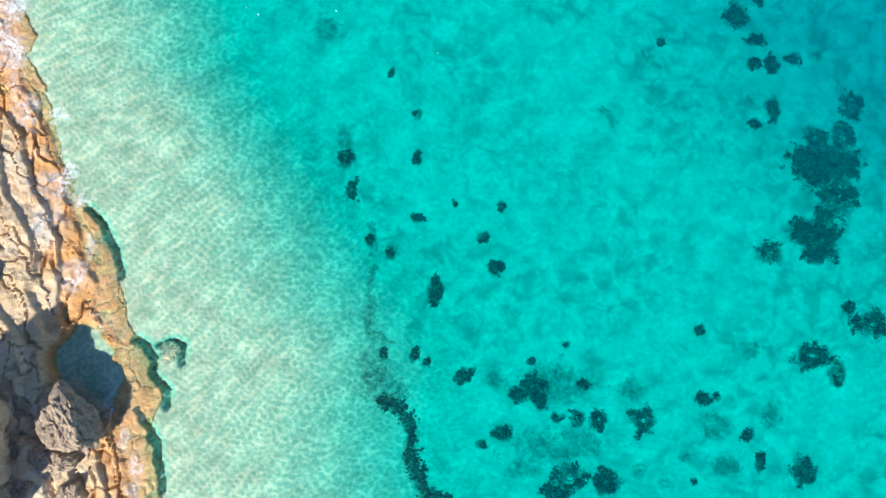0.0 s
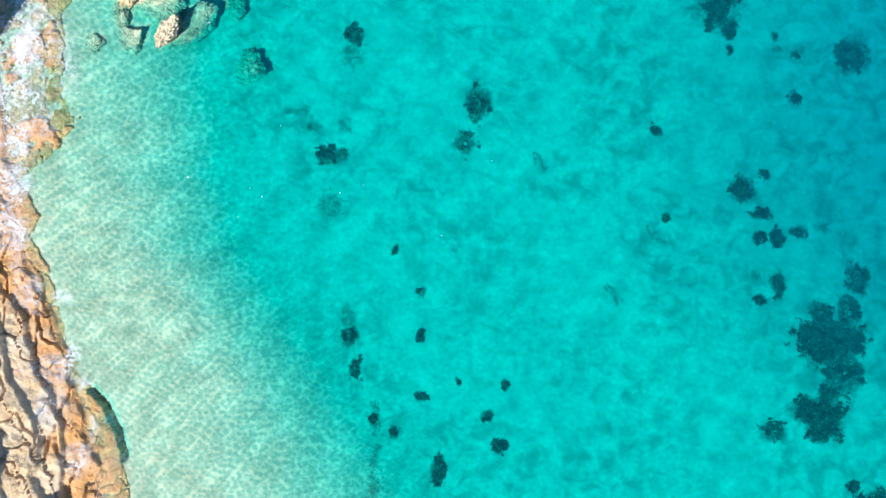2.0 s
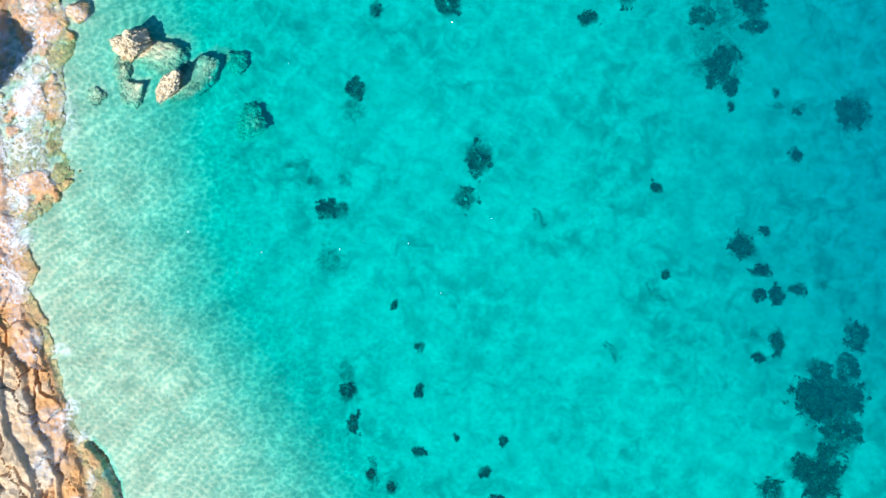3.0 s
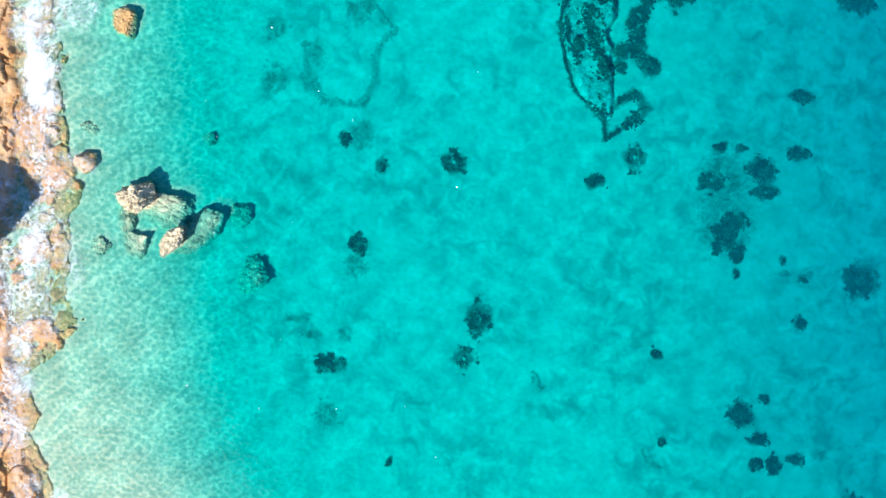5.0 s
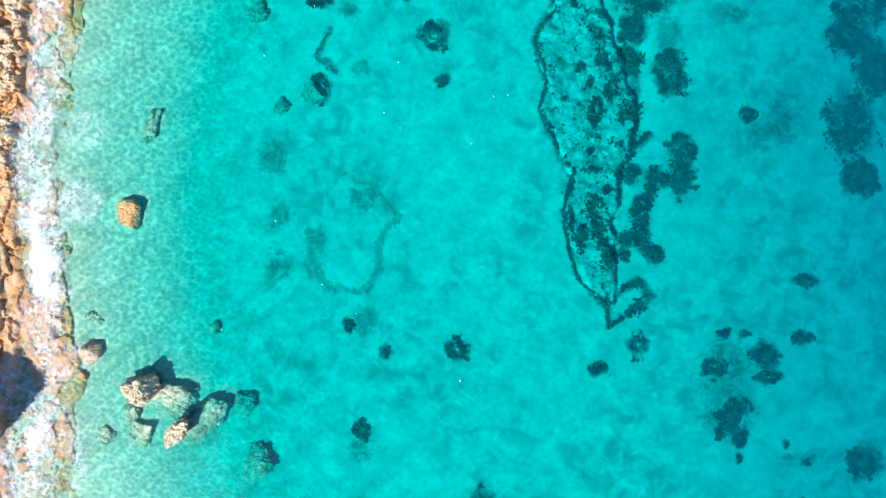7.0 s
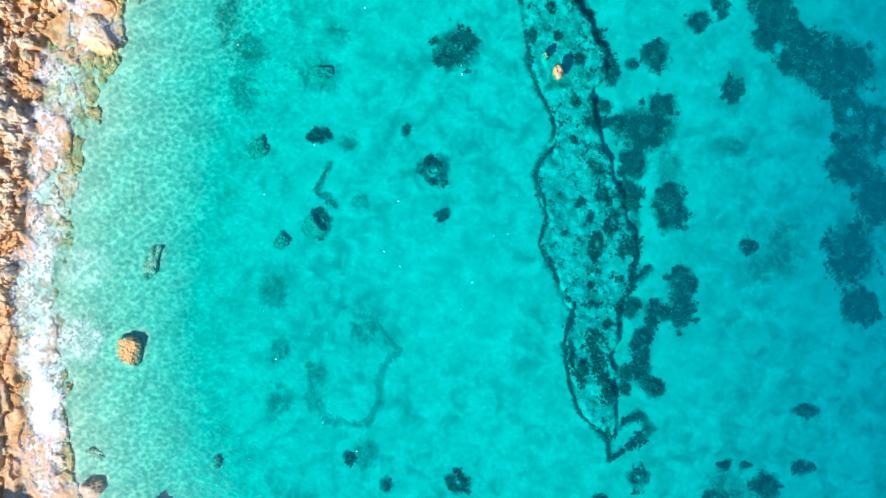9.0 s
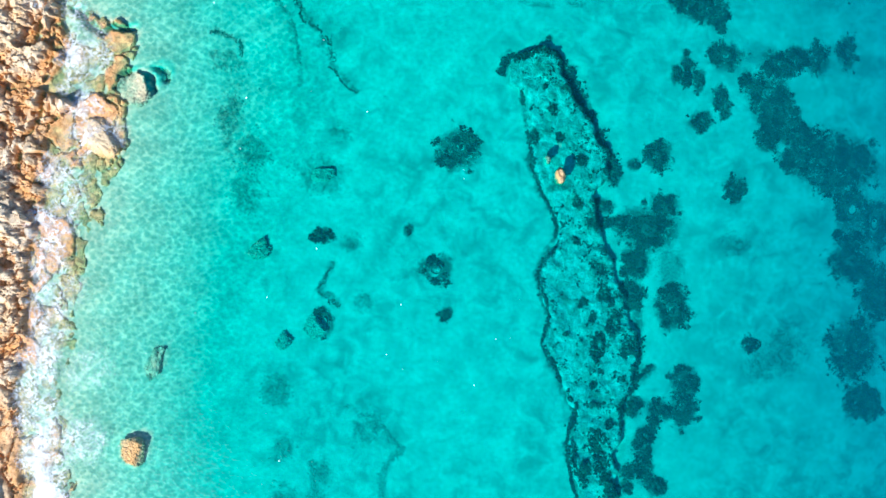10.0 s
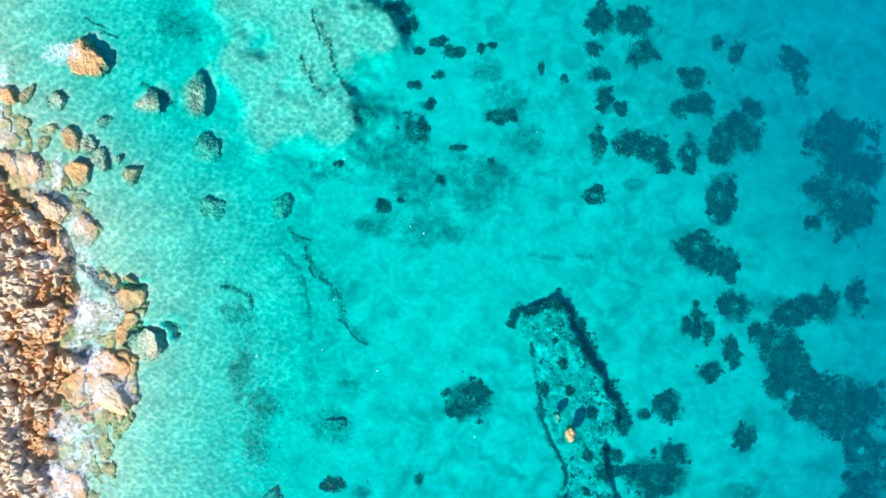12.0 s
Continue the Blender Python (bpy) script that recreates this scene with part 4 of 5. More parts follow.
weed(-13.6, 29.8, 2.3, 1.0, 273, thin=True)
weed(-12.5, 28.3, 1.7, 1.0, 274, thin=True)
weed(-9.3, 28.3, 1.5, 1.3, 275, thin=True)
weed(24.5, 40.3, 4.1, 4.6, 276, thin=True)
weed(33.3, 35.9, 1.2, 0.7, 277, thin=True)
weed(31.0, 35.9, 1.5, 0.6, 278, thin=True)
weed(-8.6, 35.0, 2.0, 2.5, 279, thin=True)
weed_line(7.9, 25.9, 9.1, 24.3, 0.25, 280, thin=True)
weed(-0.2, 44.6, 2.0, 1.9, 281, hole=0.4)
weed(16.2, 45.9, 1.6, 1.9, 282, hole=0.4)
weed(12.9, 43.6, 1.5, 1.3, 283)
weed(28.3, 45.3, 2.6, 2.5, 284)
weed(28.7, 43.4, 2.5, 1.2, 285)
weed(23.5, 44.2, 2.1, 2.0, 286)
weed(24.2, 47.3, 1.3, 0.9, 287)
weed(26.2, 47.4, 0.8, 0.6, 288)
weed(31.7, 47.1, 1.8, 1.3, 289)
weed(31.6, 52.6, 2.3, 0.7, 290)
weed(35.9, 62.2, 2.2, 2.8, 291)
weed(14.8, 61.6, 1.3, 1.3, 292)
weed(17.1, 61.5, 1.8, 1.5, 293)
weed(25.2, 39.7, 2.5, 2.2, 294)
weed(24.5, 38.1, 1.3, 1.3, 295)
weed(26.4, 40.8, 1.3, 1.0, 296)
weed(-10.3, 46.3, 0.9, 1.1, 297)
weed(-6.6, 44.1, 1.0, 1.3, 298)
weed(26.3, 35.7, 0.6, 0.9, 299)
weed(30.8, 37.2, 0.7, 0.6, 300)
weed(32.9, 35.6, 0.8, 0.6, 301)
weed(25.1, 40.7, 5.1, 6.1, 302, thin=True)
weed(24.9, 44.8, 4.6, 4.6, 303, thin=True)
weed(-17.0, 56.0, 1.7, 2.2, 304, thin=True)
weed(-13.1, 54.0, 1.5, 2.0, 305, thin=True)
weed(-9.3, 58.3, 2.5, 3.0, 306, thin=True)
weed(-18.0, 61.3, 2.0, 3.0, 307, thin=True)
weed(-16.8, 51.3, 2.0, 3.0, 308, thin=True)
weed(-8.8, 46.6, 2.0, 3.0, 309, thin=True)
weed(-13.8, 51.6, 2.0, 2.0, 310, thin=True)
weed_line(-14.0, 55.0, -14.1, 51.7, 0.40, 311, thin=True)
weed_line(-14.1, 51.7, -12.0, 49.5, 0.40, 312, thin=True)
weed_line(-12.0, 49.5, -8.9, 49.4, 0.40, 313, thin=True)
weed_line(-8.9, 49.4, -7.7, 51.3, 0.40, 314, thin=True)
weed_line(-7.7, 51.3, -7.9, 54.3, 0.40, 315, thin=True)
weed_line(-7.9, 54.3, -6.2, 56.9, 0.40, 316, thin=True)
weed_line(-6.2, 56.9, -9.3, 59.0, 0.40, 317, thin=True)
weed_line(-9.3, 59.0, -11.5, 60.2, 0.40, 318, thin=True)

# seagrass, north end
weed(-2.1, 84.1, 3.2, 2.8, 319)
weed(-3.2, 82.8, 2.0, 1.5, 320)
weed(-14.3, 75.7, 1.8, 1.2, 321)
weed(-6.4, 76.2, 0.7, 1.0, 322)
weed(-2.8, 68.9, 1.2, 1.1, 323)
weed(15.5, 84.2, 2.2, 2.2, 324)
weed(13.6, 83.3, 0.8, 0.9, 325)
weed(15.1, 77.5, 4.5, 3.8, 326, fill=0.45)
weed(16.5, 79.7, 2.5, 2.0, 327)
weed(14.3, 74.5, 2.2, 3.0, 328)
weed(12.4, 78.0, 2.0, 1.2, 329)
weed(19.8, 61.3, 1.6, 2.1, 330)
weed(19.5, 87.4, 1.4, 1.5, 331)
weed(22.6, 81.5, 1.3, 1.8, 332)
weed(25.2, 67.5, 1.3, 1.3, 333)
weed(26.1, 88.8, 3.2, 3.5, 334)
weed(25.5, 86.1, 2.0, 2.0, 335)
weed(27.9, 86.7, 3.5, 1.8, 336)
weed(34.2, 84.5, 4.3, 3.9, 337)
weed(32.1, 82.6, 3.0, 2.0, 338)
weed(34.8, 75.6, 4.1, 3.9, 339)
weed(35.6, 67.6, 4.1, 5.1, 340)
weed(37.1, 62.2, 2.5, 3.0, 341)
weed(31.7, 52.5, 2.3, 1.0, 342)
weed(18.8, 91.0, 0.8, 2.0, 343)
weed(21.4, 88.6, 1.3, 1.5, 344)
weed(23.2, 91.4, 1.0, 1.3, 345)
weed(36.7, 79.1, 3.0, 4.6, 346)
weed(37.7, 72.7, 3.5, 4.1, 347)
weed(17.8, 70.5, 2.6, 3.0, 348, hole=0.55)
weed(19.0, 64.2, 2.3, 2.4, 349, hole=0.55)
weed(-3.8, 73.0, 2.5, 2.0, 350, hole=0.55)
weed(-13.7, 67.8, 1.5, 2.2, 351, hole=0.55)
weed(-11.7, 75.1, 1.7, 1.5, 352, thin=True)
weed(-10.2, 69.6, 1.7, 1.7, 353, thin=True)
weed(28.7, 67.3, 3.5, 4.6, 354, thin=True)
weed(26.3, 65.6, 3.0, 3.0, 355, thin=True)
weed(-22.9, 84.9, 2.0, 4.1, 356, thin=True)
weed(-20.7, 82.5, 2.5, 3.5, 357, thin=True)
weed(-21.1, 78.9, 2.5, 3.0, 358, thin=True)
weed(-17.3, 61.4, 1.5, 3.0, 359, thin=True)
weed(-14.6, 81.0, 4.1, 3.0, 360, thin=True)
weed(23.1, 76.5, 2.5, 2.0, 361, thin=True)
weed(17.3, 74.2, 2.5, 3.0, 362, thin=True)
weed_line(-13.1, 73.3, -14.3, 70.7, 0.35, 363, faint=True)
weed_line(-14.3, 70.7, -12.2, 69.5, 0.35, 364, faint=True)
weed(8.3, 118.3, 2.5, 2.2, 365)
weed(10.9, 118.3, 3.5, 2.3, 366)
weed(11.7, 115.5, 2.2, 1.8, 367)
weed(7.3, 115.7, 1.3, 1.2, 368)
weed(7.9, 113.4, 1.8, 1.3, 369)
weed(8.7, 111.3, 1.5, 2.2, 370)
weed(10.1, 110.6, 1.2, 1.0, 371)
weed(8.1, 107.1, 1.2, 2.6, 372)
weed(10.9, 107.6, 2.2, 1.7, 373)
weed(13.0, 107.1, 2.8, 2.2, 374)
weed(14.2, 105.6, 1.3, 1.5, 375)
weed(16.6, 113.7, 2.0, 1.7, 376)
weed(15.7, 110.9, 1.8, 1.5, 377)
weed(17.4, 111.4, 2.3, 1.8, 378)
weed(21.2, 109.6, 3.5, 2.5, 379)
weed(22.2, 108.3, 2.0, 2.5, 380)
weed(19.4, 107.3, 2.5, 2.0, 381)
weed(19.8, 108.7, 2.0, 1.8, 382)
weed(16.5, 106.9, 1.7, 2.8, 383)
weed(19.4, 103.2, 2.1, 3.5, 384)
weed(19.7, 101.3, 1.3, 1.5, 385)
weed(17.4, 98.5, 3.3, 2.6, 386)
weed(19.2, 97.5, 3.3, 2.0, 387)
weed(20.4, 97.1, 1.7, 2.2, 388)
weed(20.8, 116.2, 1.1, 1.9, 389)
weed(26.1, 116.0, 2.3, 2.2, 390)
weed(27.1, 114.4, 1.4, 2.6, 391)
weed(30.6, 109.2, 5.6, 3.3, 392)
weed(32.5, 106.5, 5.1, 3.0, 393)
weed(29.3, 104.4, 3.0, 2.0, 394)
weed(32.0, 102.8, 4.6, 4.6, 395)
weed(28.5, 101.2, 1.4, 1.2, 396)
weed(21.2, 93.4, 2.8, 2.2, 397)
weed(17.8, 91.9, 0.9, 2.2, 398)
weed(16.9, 91.6, 0.8, 1.2, 399)
weed(26.3, 92.9, 3.3, 2.0, 400)
weed(28.0, 93.7, 2.0, 2.0, 401)
weed(25.4, 90.3, 3.3, 3.0, 402)
weed(26.9, 88.2, 3.0, 2.0, 403)
weed(25.3, 86.4, 1.5, 1.5, 404)
weed(30.0, 93.5, 1.8, 2.6, 405)
weed(32.9, 94.7, 1.7, 2.5, 406)
weed(19.3, 87.5, 1.7, 1.7, 407)
weed(20.9, 89.6, 1.2, 1.8, 408)
weed(31.0, 84.6, 5.6, 4.3, 409)
weed(28.6, 84.3, 3.0, 2.0, 410)
weed(34.3, 80.3, 3.0, 3.8, 411)
weed(22.9, 81.4, 1.3, 1.8, 412)
weed(-0.6, 109.3, 2.6, 1.1, 413)
weed(-10.5, 101.0, 1.1, 0.9, 414)
weed(4.2, 97.1, 3.5, 0.5, 415, thin=True)
weed(7.6, 97.3, 1.3, 0.5, 416, thin=True)
weed(5.3, 94.2, 0.6, 0.8, 417)
weed(-10.0, 118.5, 2.0, 1.0, 418)
weed(-8.9, 117.1, 1.0, 1.2, 419)
weed(18.8, 117.1, 0.8, 1.0, 420)
weed(22.8, 111.0, 1.5, 1.5, 421)
weed(21.8, 111.7, 1.3, 1.5, 422)
weed(8.2, 102.7, 1.7, 1.3, 423, hole=0.45)
weed(-8.0, 107.7, 2.5, 2.3, 424, hole=0.45)
weed(-5.1, 114.8, 1.5, 0.8, 425)
weed(-8.1, 114.9, 0.8, 0.7, 426)
weed(-6.9, 115.6, 0.7, 0.6, 427)
weed(-6.2, 112.7, 0.8, 0.7, 428)
weed(-8.5, 111.7, 1.1, 0.6, 429)
weed(-7.1, 110.1, 1.1, 0.8, 430)
weed(-2.6, 115.1, 0.6, 0.8, 431)
weed(-6.1, 115.7, 1.2, 0.7, 432)
weed(-9.4, 116.4, 0.7, 0.7, 433)
weed(-1.7, 115.5, 0.7, 0.5, 434)
weed(2.8, 113.7, 0.4, 1.0, 435)
weed(4.9, 113.0, 0.5, 0.7, 436)
weed(-14.6, 104.5, 0.8, 0.5, 437)
weed(-4.2, 106.4, 1.2, 0.4, 438)
weed(-5.6, 103.4, 0.7, 0.6, 439)
weed(-1.2, 105.3, 0.6, 0.5, 440)
weed(-9.0, 101.5, 0.7, 0.5, 441)
weed(-9.7, 105.2, 7.1, 3.5, 442, thin=True)
weed(-2.1, 104.1, 6.1, 3.0, 443, thin=True)
weed(-12.8, 108.6, 3.0, 3.0, 444, thin=True)
weed(-6.4, 98.9, 6.1, 2.5, 445, thin=True)
weed(-11.4, 99.2, 4.1, 2.0, 446, thin=True)
weed(0.0, 110.6, 4.1, 3.0, 447, thin=True)
weed(1.7, 107.2, 4.1, 2.5, 448, thin=True)
weed(-22.5, 86.1, 2.0, 4.1, 449, thin=True)
weed(-20.8, 82.6, 2.5, 3.5, 450, thin=True)
weed(-16.0, 103.9, 3.5, 2.0, 451, thin=True)
weed(-2.1, 113.4, 3.0, 2.5, 452, thin=True)
weed(11.7, 103.7, 2.0, 1.5, 453, thin=True)
weed(-12.9, 84.9, 2.0, 1.5, 454, thin=True)
weed(-23.1, 90.6, 3.0, 2.0, 455, thin=True)
weed(-29.5, 116.2, 3.0, 2.5, 456, thin=True)
weed(-28.4, 115.3, 2.0, 1.5, 457, thin=True)
weed(-2.5, 102.1, 4.1, 3.0, 458, thin=True)
weed(-7.6, 102.8, 4.6, 3.0, 459, thin=True)
weed_line(-18.7, 98.9, -17.2, 97.2, 0.30, 460, faint=True)
weed_line(-17.2, 97.2, -16.8, 95.4, 0.30, 461, faint=True)
weed_line(-16.8, 95.4, -15.0, 93.5, 0.30, 462, faint=True)
weed_line(-15.0, 93.5, -13.9, 91.0, 0.30, 463, faint=True)
weed_line(-13.9, 91.0, -11.5, 88.5, 0.30, 464, faint=True)
weed_line(-19.7, 96.8, -17.8, 94.9, 0.22, 465, thin=True)
weed_line(-17.8, 94.9, -16.6, 88.8, 0.22, 466, thin=True)
weed_line(-24.7, 93.3, -22.3, 92.6, 0.22, 467, faint=True)
weed_line(-22.3, 92.6, -22.0, 91.1, 0.22, 468, faint=True)
weed_line(-18.0, 113.8, -16.9, 111.4, 0.30, 469, faint=True)
weed_line(-16.9, 111.4, -15.9, 110.2, 0.30, 470, faint=True)
weed_line(-17.2, 117.8, -16.3, 115.1, 0.30, 471, faint=True)
weed_line(-16.3, 115.1, -15.0, 112.9, 0.30, 472, faint=True)
weed_line(-15.0, 112.9, -13.6, 110.5, 0.30, 473, faint=True)
weed_line(-37.9, 116.8, -35.8, 115.4, 0.16, 474, faint=True)
weed_line(-35.8, 115.4, -34.5, 114.7, 0.16, 475, faint=True)
weed_line(-32.4, 110.9, -30.2, 110.0, 0.30, 476, faint=True)
weed_line(-30.2, 110.0, -28.9, 108.8, 0.30, 477, faint=True)


# the reef and its growth; dark lines along its edges also stand in for shade
weed_line(3.2, 89.5, 3.8, 86.1, 0.28, 502, sway=0.3)
weed_line(3.8, 86.1, 4.4, 82.6, 0.28, 503, sway=0.3)
weed_line(4.4, 82.6, 5.8, 79.7, 0.28, 504, sway=0.3)
weed_line(5.8, 79.7, 6.8, 77.7, 0.28, 505, sway=0.3)
weed_line(6.8, 77.7, 6.8, 75.7, 0.28, 506, sway=0.3)
weed_line(6.8, 75.7, 5.4, 73.7, 0.28, 507, sway=0.3)
weed_line(5.4, 73.7, 6.0, 71.2, 0.28, 508, sway=0.3)
weed_line(6.0, 71.2, 6.8, 69.2, 0.28, 509, sway=0.3)
weed_line(6.8, 69.2, 6.2, 66.7, 0.28, 510, sway=0.3)
weed_line(6.2, 66.7, 7.6, 64.2, 0.28, 511, sway=0.3)
weed_line(7.6, 64.2, 8.4, 62.7, 0.28, 512, sway=0.3)
weed_line(8.4, 62.7, 9.5, 60.3, 0.28, 513, sway=0.3)
weed_line(9.5, 60.3, 8.8, 57.7, 0.28, 514, sway=0.3)
weed_line(8.8, 57.7, 9.3, 54.7, 0.28, 515, sway=0.3)
weed_line(9.3, 54.7, 10.5, 51.7, 0.28, 516, sway=0.3)
weed_line(10.5, 51.7, 13.1, 49.3, 0.28, 517, sway=0.3)
weed_line(7.4, 91.7, 8.1, 88.7, 0.90, 518, sway=0.3)
weed_line(8.1, 88.7, 9.5, 87.1, 0.90, 519, sway=0.3)
weed_line(9.5, 87.1, 11.2, 83.9, 0.90, 520, sway=0.3)
weed_line(11.2, 83.9, 12.1, 82.2, 0.90, 521, sway=0.3)
weed_line(1.2, 90.7, 1.6, 92.2, 0.60, 522, sway=0.3)
weed_line(1.6, 92.2, 3.2, 91.8, 0.60, 523, sway=0.3)
weed_line(3.2, 91.8, 4.1, 92.9, 0.60, 524, sway=0.3)
weed_line(4.1, 92.9, 6.1, 92.7, 0.60, 525, sway=0.3)
weed_line(6.1, 92.7, 7.0, 90.5, 0.60, 526, sway=0.3)
weed_line(11.0, 61.8, 11.1, 58.3, 0.90, 527, sway=0.4)
weed_line(11.1, 58.3, 12.3, 55.8, 0.90, 528, sway=0.4)
weed_line(12.3, 55.8, 13.2, 52.8, 0.90, 529, sway=0.4)
weed_line(14.5, 70.1, 14.7, 66.1, 0.70, 530, sway=0.4)
weed_line(14.7, 66.1, 14.4, 63.8, 0.70, 531, sway=0.4)
weed_line(14.4, 63.8, 16.3, 65.1, 0.70, 532, sway=0.4)
weed_line(14.9, 63.6, 13.5, 61.7, 0.50, 533, sway=0.4)
weed_line(13.5, 61.7, 13.7, 58.9, 0.50, 534, sway=0.4)
weed_line(16.8, 61.1, 16.2, 58.0, 0.80, 535, sway=0.5)
weed_line(16.2, 58.0, 15.4, 55.4, 0.80, 536, sway=0.5)
weed_line(15.4, 55.4, 17.2, 54.0, 0.80, 537, sway=0.5)
weed_line(9.5, 61.7, 9.3, 56.6, 0.40, 538, sway=0.5)
weed_line(9.3, 56.6, 10.9, 54.2, 0.40, 539, sway=0.5)
weed_line(14.1, 50.8, 16.3, 51.7, 0.70, 540, sway=0.3)
weed_line(16.3, 51.7, 16.9, 50.4, 0.70, 541, sway=0.3)
weed_line(16.9, 50.4, 15.2, 48.5, 0.70, 542, sway=0.3)
weed(17.6, 61.1, 1.8, 1.3, 543, fill=0.6)
weed(14.6, 61.0, 1.2, 1.2, 544, fill=0.6)
weed(17.2, 54.2, 1.7, 1.7, 545, fill=0.6)
weed(16.1, 56.0, 1.3, 2.0, 546, fill=0.6)
weed(14.5, 54.1, 1.1, 1.1, 547, fill=0.6)
weed(10.6, 55.7, 1.0, 1.3, 548, fill=0.6)
weed(12.6, 69.0, 1.5, 2.0, 549, fill=0.6)
weed(11.2, 66.9, 1.2, 2.5, 550, fill=0.6)
weed(11.5, 71.4, 1.3, 2.0, 551, fill=0.6)
weed(10.8, 73.9, 1.5, 1.5, 552, fill=0.6)
weed(10.1, 77.9, 1.4, 1.5, 553, fill=0.6)
weed(8.5, 79.8, 1.0, 1.3, 554, fill=0.6)
weed(10.5, 79.4, 2.5, 1.3, 555, fill=0.6)
weed(11.6, 82.5, 1.2, 2.0, 556, fill=0.6)
weed(8.8, 83.4, 1.0, 1.0, 557, fill=0.6)
weed(5.9, 87.7, 0.9, 1.0, 558, fill=0.6)
weed(4.5, 85.2, 0.7, 1.2, 559, fill=0.6)
weed(10.6, 69.4, 0.8, 1.0, 560, fill=0.6)
weed(14.0, 71.6, 2.5, 2.0, 561, fill=0.6)
weed(17.5, 71.7, 2.0, 1.8, 562, fill=0.6)
weed(6.7, 85.3, 0.8, 0.7, 563, fill=0.6)
weed(7.0, 89.7, 0.6, 0.8, 564, fill=0.6)
weed(5.0, 89.7, 0.5, 0.6, 565, fill=0.6)
weed(8.7, 76.3, 0.7, 0.6, 566, fill=0.6)
weed(9.5, 70.8, 0.7, 0.9, 567, fill=0.6)
weed(8.2, 67.8, 0.7, 0.6, 568, fill=0.6)
weed(13.8, 66.5, 1.0, 1.2, 569, fill=0.6)
weed(13.4, 64.0, 0.9, 1.0, 570, fill=0.6)
weed(10.9, 63.3, 0.8, 0.7, 571, fill=0.6)
weed(12.6, 59.9, 1.0, 1.2, 572, fill=0.6)
weed(19.1, 61.6, 1.5, 3.5, 573, fill=0.65)
weed(19.5, 63.6, 2.0, 2.0, 574, fill=0.65)
weed(15.5, 58.4, 1.2, 2.0, 575, fill=0.65)
weed(14.4, 55.4, 1.3, 1.5, 576, fill=0.65)
weed_line(15.2, 48.5, 13.4, 47.5, 0.40, 577, sway=0.2)
weed_line(13.4, 47.5, 13.0, 50.6, 0.35, 578, sway=0.2)

# foam
wash(-33.7, 12.7, 2.0, 1.3, 0.72)
wash(-33.2, 7.6, 1.3, 2.6, 0.76)
wash(-32.5, 5.6, 1.6, 1.3, 0.72)
wash(-31.2, 0.9, 0.8, 3.5, 0.68)
wash(-37.8, 22.2, 1.5, 1.8, 0.48)
wash(-37.9, 15.9, 1.3, 2.2, 0.56)
wash(-36.3, 11.4, 1.8, 0.9, 0.64)
wash(-29.6, -5.1, 3.0, 2.0, 0.44)
wash(-29.5, -12.8, 1.2, 4.1, 0.64)
wash(-28.3, -16.0, 1.2, 2.5, 0.76)
wash(-27.3, -19.0, 1.3, 3.5, 0.80)
wash(-38.8, 36.0, 2.5, 4.6, 0.76)
wash(-38.9, 30.5, 2.8, 5.6, 0.80)
wash(-38.8, 26.0, 2.5, 4.6, 0.80)
wash(-36.0, 39.5, 4.1, 3.0, 0.50)
wash(-35.7, 35.5, 4.1, 6.1, 0.48)
wash(-34.2, 35.0, 1.5, 3.5, 0.56)
wash(-38.8, 20.5, 1.5, 5.1, 0.68)
wash(-37.3, 13.5, 2.5, 4.1, 0.64)
wash(-35.2, 6.5, 5.1, 2.5, 0.68)
wash(-34.7, 3.0, 3.0, 4.6, 0.72)
wash(-32.6, -1.5, 3.0, 3.0, 0.72)
wash(-39.4, 58.5, 2.5, 4.1, 0.95)
wash(-38.5, 55.1, 3.0, 4.6, 1.00)
wash(-35.2, 56.2, 4.1, 4.6, 0.70)
wash(-38.1, 51.1, 2.5, 2.5, 0.70)
wash(-37.8, 45.1, 4.6, 6.6, 0.62)
wash(-36.1, 40.6, 4.6, 3.5, 0.62)
wash(-37.5, 35.5, 4.1, 4.1, 0.68)
wash(-38.3, 30.3, 4.1, 5.1, 0.80)
wash(-38.4, 26.2, 3.0, 4.1, 0.85)
wash(-38.3, 22.7, 3.0, 4.1, 1.00)
wash(-38.6, 18.5, 3.0, 4.1, 0.95)
wash(-33.8, 33.6, 2.5, 6.1, 0.50)
wash(-33.7, 42.7, 3.5, 2.5, 0.60)
wash(-40.2, 32.5, 3.5, 7.0, 0.82)
wash(-40.0, 39.5, 3.0, 6.0, 0.78)
wash(-37.7, 74.1, 3.0, 4.6, 0.90)
wash(-38.7, 71.5, 2.5, 3.0, 0.85)
wash(-39.8, 59.7, 3.0, 2.5, 0.80)
wash(-37.9, 54.4, 4.1, 4.6, 0.80)
wash(-34.1, 56.2, 3.5, 4.6, 0.62)
wash(-37.7, 66.6, 3.0, 4.1, 0.55)
wash(-34.3, 62.7, 5.1, 4.6, 0.42)
wash(-35.8, 69.7, 3.0, 3.5, 0.55)
wash(-36.9, 57.5, 3.5, 3.0, 0.60)
wash(-39.1, 69.0, 2.0, 3.0, 0.75)
wash(-36.8, 76.6, 2.0, 3.0, 0.70)
wash(-36.9, 47.9, 3.5, 3.0, 0.62)
wash(-36.3, 90.4, 1.8, 4.6, 1.00)
wash(-35.8, 86.1, 2.2, 3.0, 0.95)
wash(-35.2, 83.7, 3.5, 1.3, 0.90)
wash(-37.6, 80.2, 2.8, 2.8, 0.95)
wash(-32.5, 83.8, 2.5, 2.5, 0.65)
wash(-38.8, 75.6, 3.0, 3.0, 0.90)
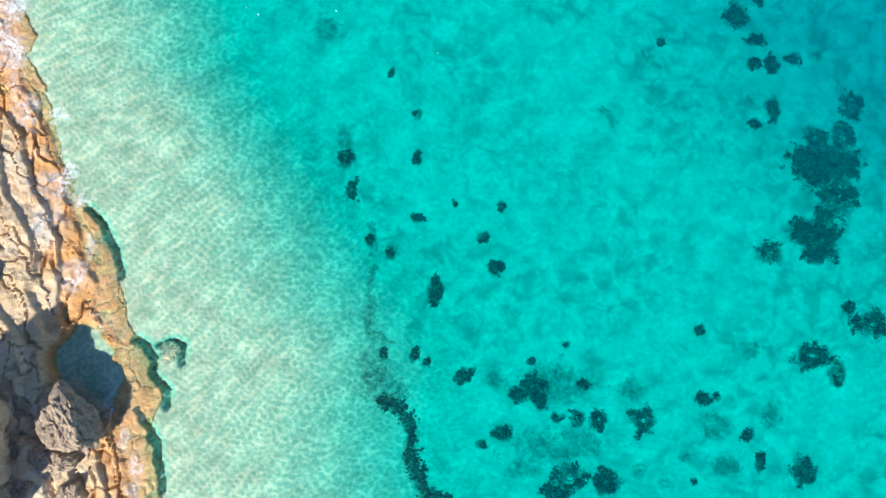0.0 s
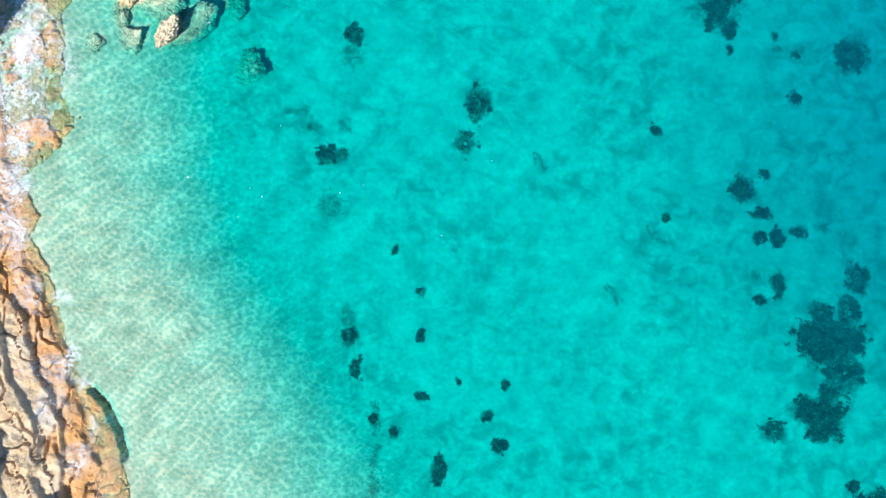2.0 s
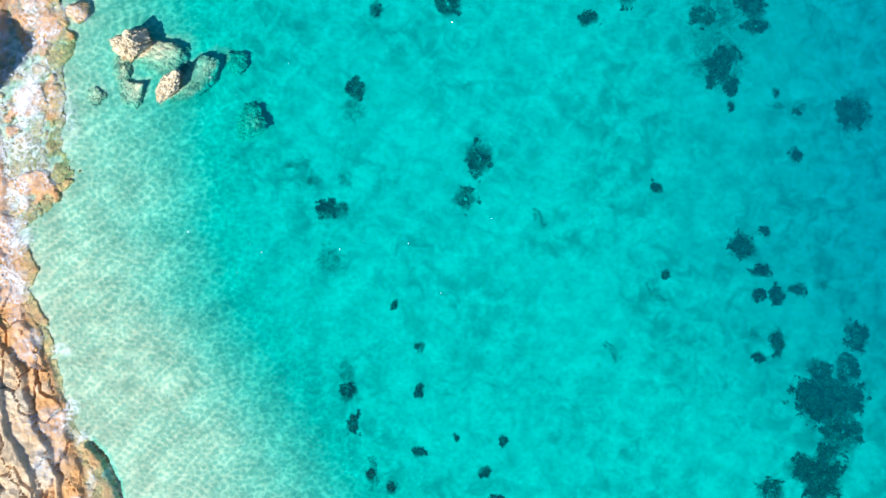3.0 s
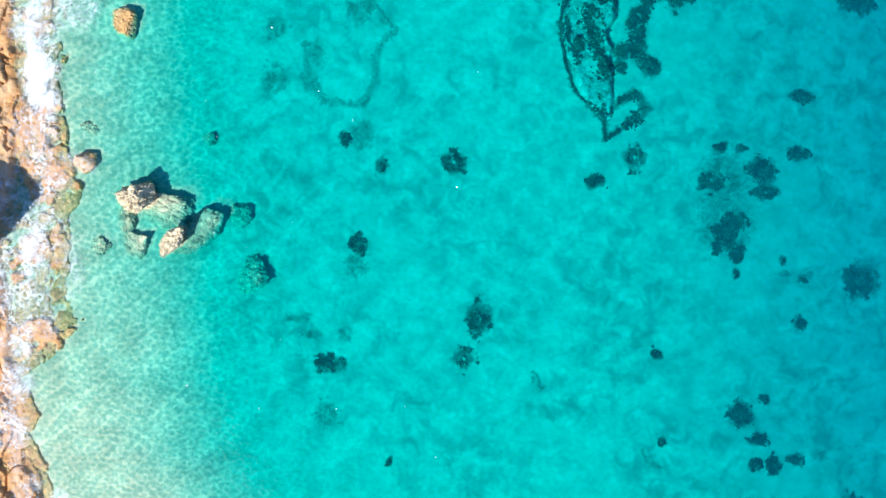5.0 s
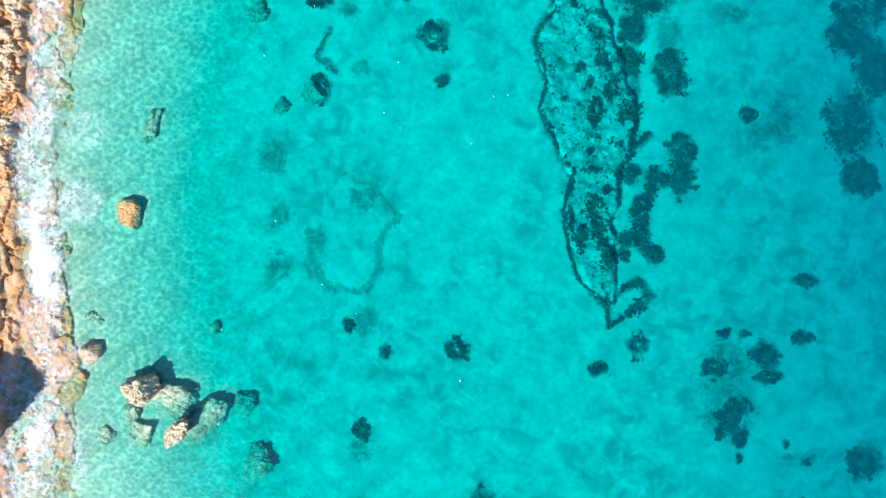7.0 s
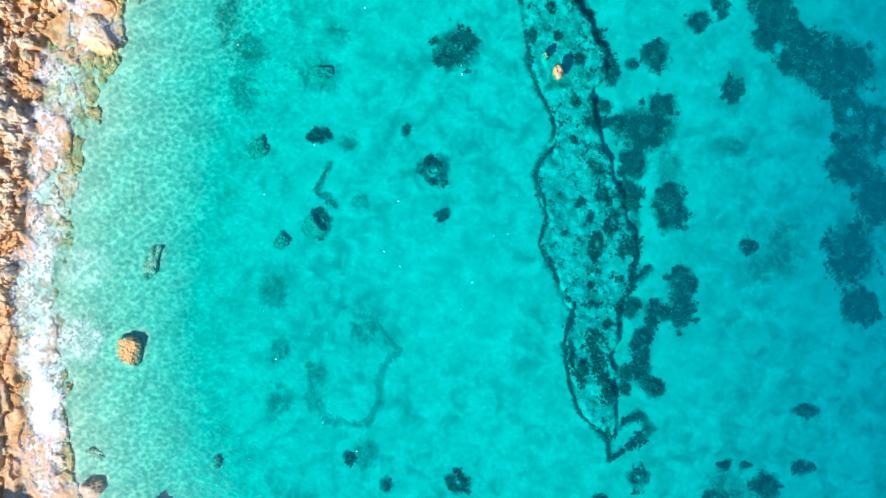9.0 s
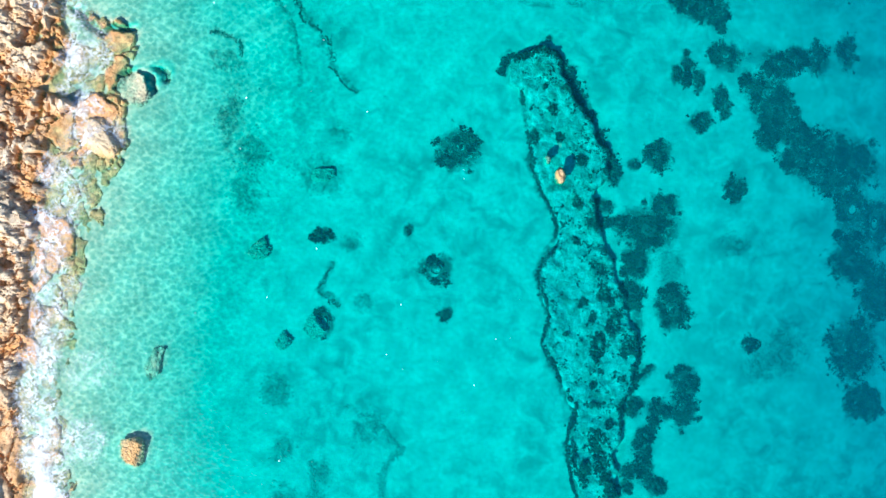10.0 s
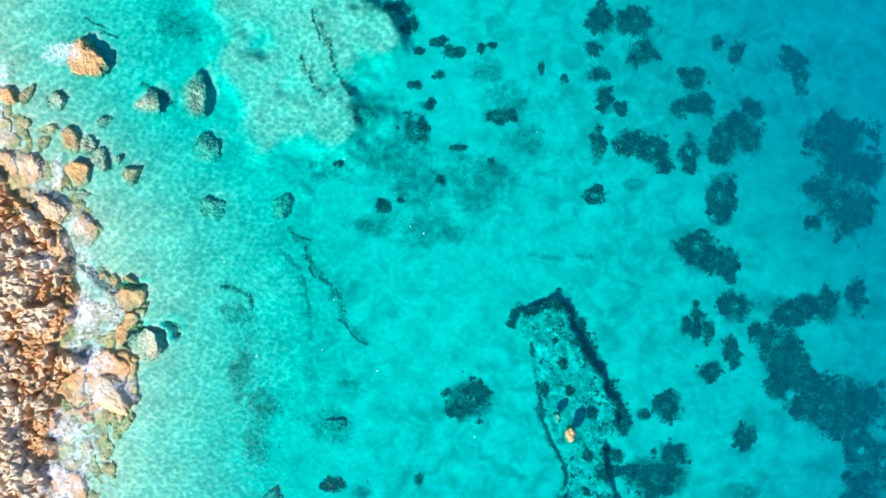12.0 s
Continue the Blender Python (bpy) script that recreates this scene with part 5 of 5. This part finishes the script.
wash(-38.8, 113.1, 3.0, 2.0, 0.90)
wash(-39.3, 102.9, 0.9, 3.0, 1.00)
wash(-44.1, 111.0, 1.0, 2.0, 0.85)
wash(-41.1, 100.8, 3.0, 1.5, 0.50)
wash(-36.6, 78.0, 4.1, 4.6, 0.55)
wash(-40.0, 94.9, 2.0, 2.0, 0.60)
wash(-35.8, 87.7, 3.0, 3.0, 0.60)

# ---- the sea ----
flat = np.zeros(len(ground.data.vertices) * 3)
ground.data.vertices.foreach_get("co", flat)
rows = (len(steps(-28, 124, 0.25, 900, 16)), -1)
layer = ground.data.attributes.new("growth", "FLOAT", "POINT")
layer.data.foreach_set("value", overgrown(flat[0::3].reshape(rows), flat[1::3].reshape(rows)).ravel())

SOLID = []
for ob in list(scene.objects):
    if ob.type == "MESH" and ob.name.split(".")[0] in ("boulder", "rock", "sea_stone"):
        m = ob.matrix_basis
        pts = [m @ v.co for v in ob.data.vertices]
        box = (min(p.x for p in pts), max(p.x for p in pts), min(p.y for p in pts), max(p.y for p in pts))
        SOLID.append((box, BVHTree.FromPolygons(pts, [tuple(p.vertices) for p in ob.data.polygons])))


def top_of_things(gx, gy):
    """Height of rock, sand or boulder at each point."""
    top = floor_z(gx, gy)
    xs, ys = gx[0], gy[:, 0]
    for (x0, x1, y0, y1), tree in SOLID:
        for i in range(np.searchsorted(ys, y0), np.searchsorted(ys, y1)):
            for j in range(np.searchsorted(xs, x0), np.searchsorted(xs, x1)):
                place = tree.ray_cast(Vector((xs[j], ys[i], 40)), Vector((0, 0, -1)))[0]
                if place is not None:
                    top[i, j] = max(top[i, j], place.z)
    return top


def water_depth(gx, gy, gz):
    return np.maximum(-top_of_things(gx, gy), 0.02)


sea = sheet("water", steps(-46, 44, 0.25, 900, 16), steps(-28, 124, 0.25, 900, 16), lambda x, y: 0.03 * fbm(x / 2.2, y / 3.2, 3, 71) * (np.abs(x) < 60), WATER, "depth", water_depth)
tagged(sea, "clear turquoise sea water with small ripples", "water", kind="structure")


def foam_amount(gx, gy, gz):
    total = np.zeros_like(gx)
    wx, wy = gx + 0.7 * fbm(gx / 1.5, gy / 1.5, 3, 91), gy + 0.9 * fbm(gx / 1.5, gy / 1.5, 3, 92)
    # a thin lace all along the waterline, stronger on the open northern ledge
    line = np.abs(wx - 0.5 * (curve_at(WATERLINE, gy) + curve_at(LEDGE, gy)))
    total = (0.24 + 0.66 * ease(20, 32, gy) - 0.38 * ease(60, 74, gy)) * ease(2.6, 0.6, line) * (0.55 + 0.75 * vnoise(gx / 3, gy / 5, 95))
    for x, y, rx, ry, amount in WASHES:
        rx, ry, amount = rx * 1.2, ry * 1.2, amount * 0.9
        total = np.maximum(total, amount * ease(1.35, 0.35, np.hypot((wx - x) / rx, (wy - y) / ry)))
    return total * ease(1.7, 0.6, gz)


foam = sheet("sea_foam", np.arange(-46, -26, 0.2), np.arange(-24, 120, 0.2), lambda x, y: np.maximum(top_of_things(x, y), 0) + 0.06, FOAM, "amount", foam_amount,
             keep=lambda x, y, z, a: (a.reshape(x.shape) > 0.12))
tagged(foam, "white broken foam washing over the wet rock ledge", "foam", kind="stuff")

# bits of foam adrift on the water
rng = np.random.default_rng(5)
bits = np.stack([rng.uniform(-33, 4, 90), rng.uniform(18, 112, 90), np.full(90, 0.05)], -1)
size = rng.uniform(0.03, 0.075, 90)
bit_co, bit_faces = clump_rows(bits, size, size * 0.4, rng)
flecks = new("foam_flecks", mesh_from("foam_flecks", bit_co, bit_faces, FLECK))
tagged(flecks, "tiny white foam flecks adrift on the water", "foam", kind="stuff")
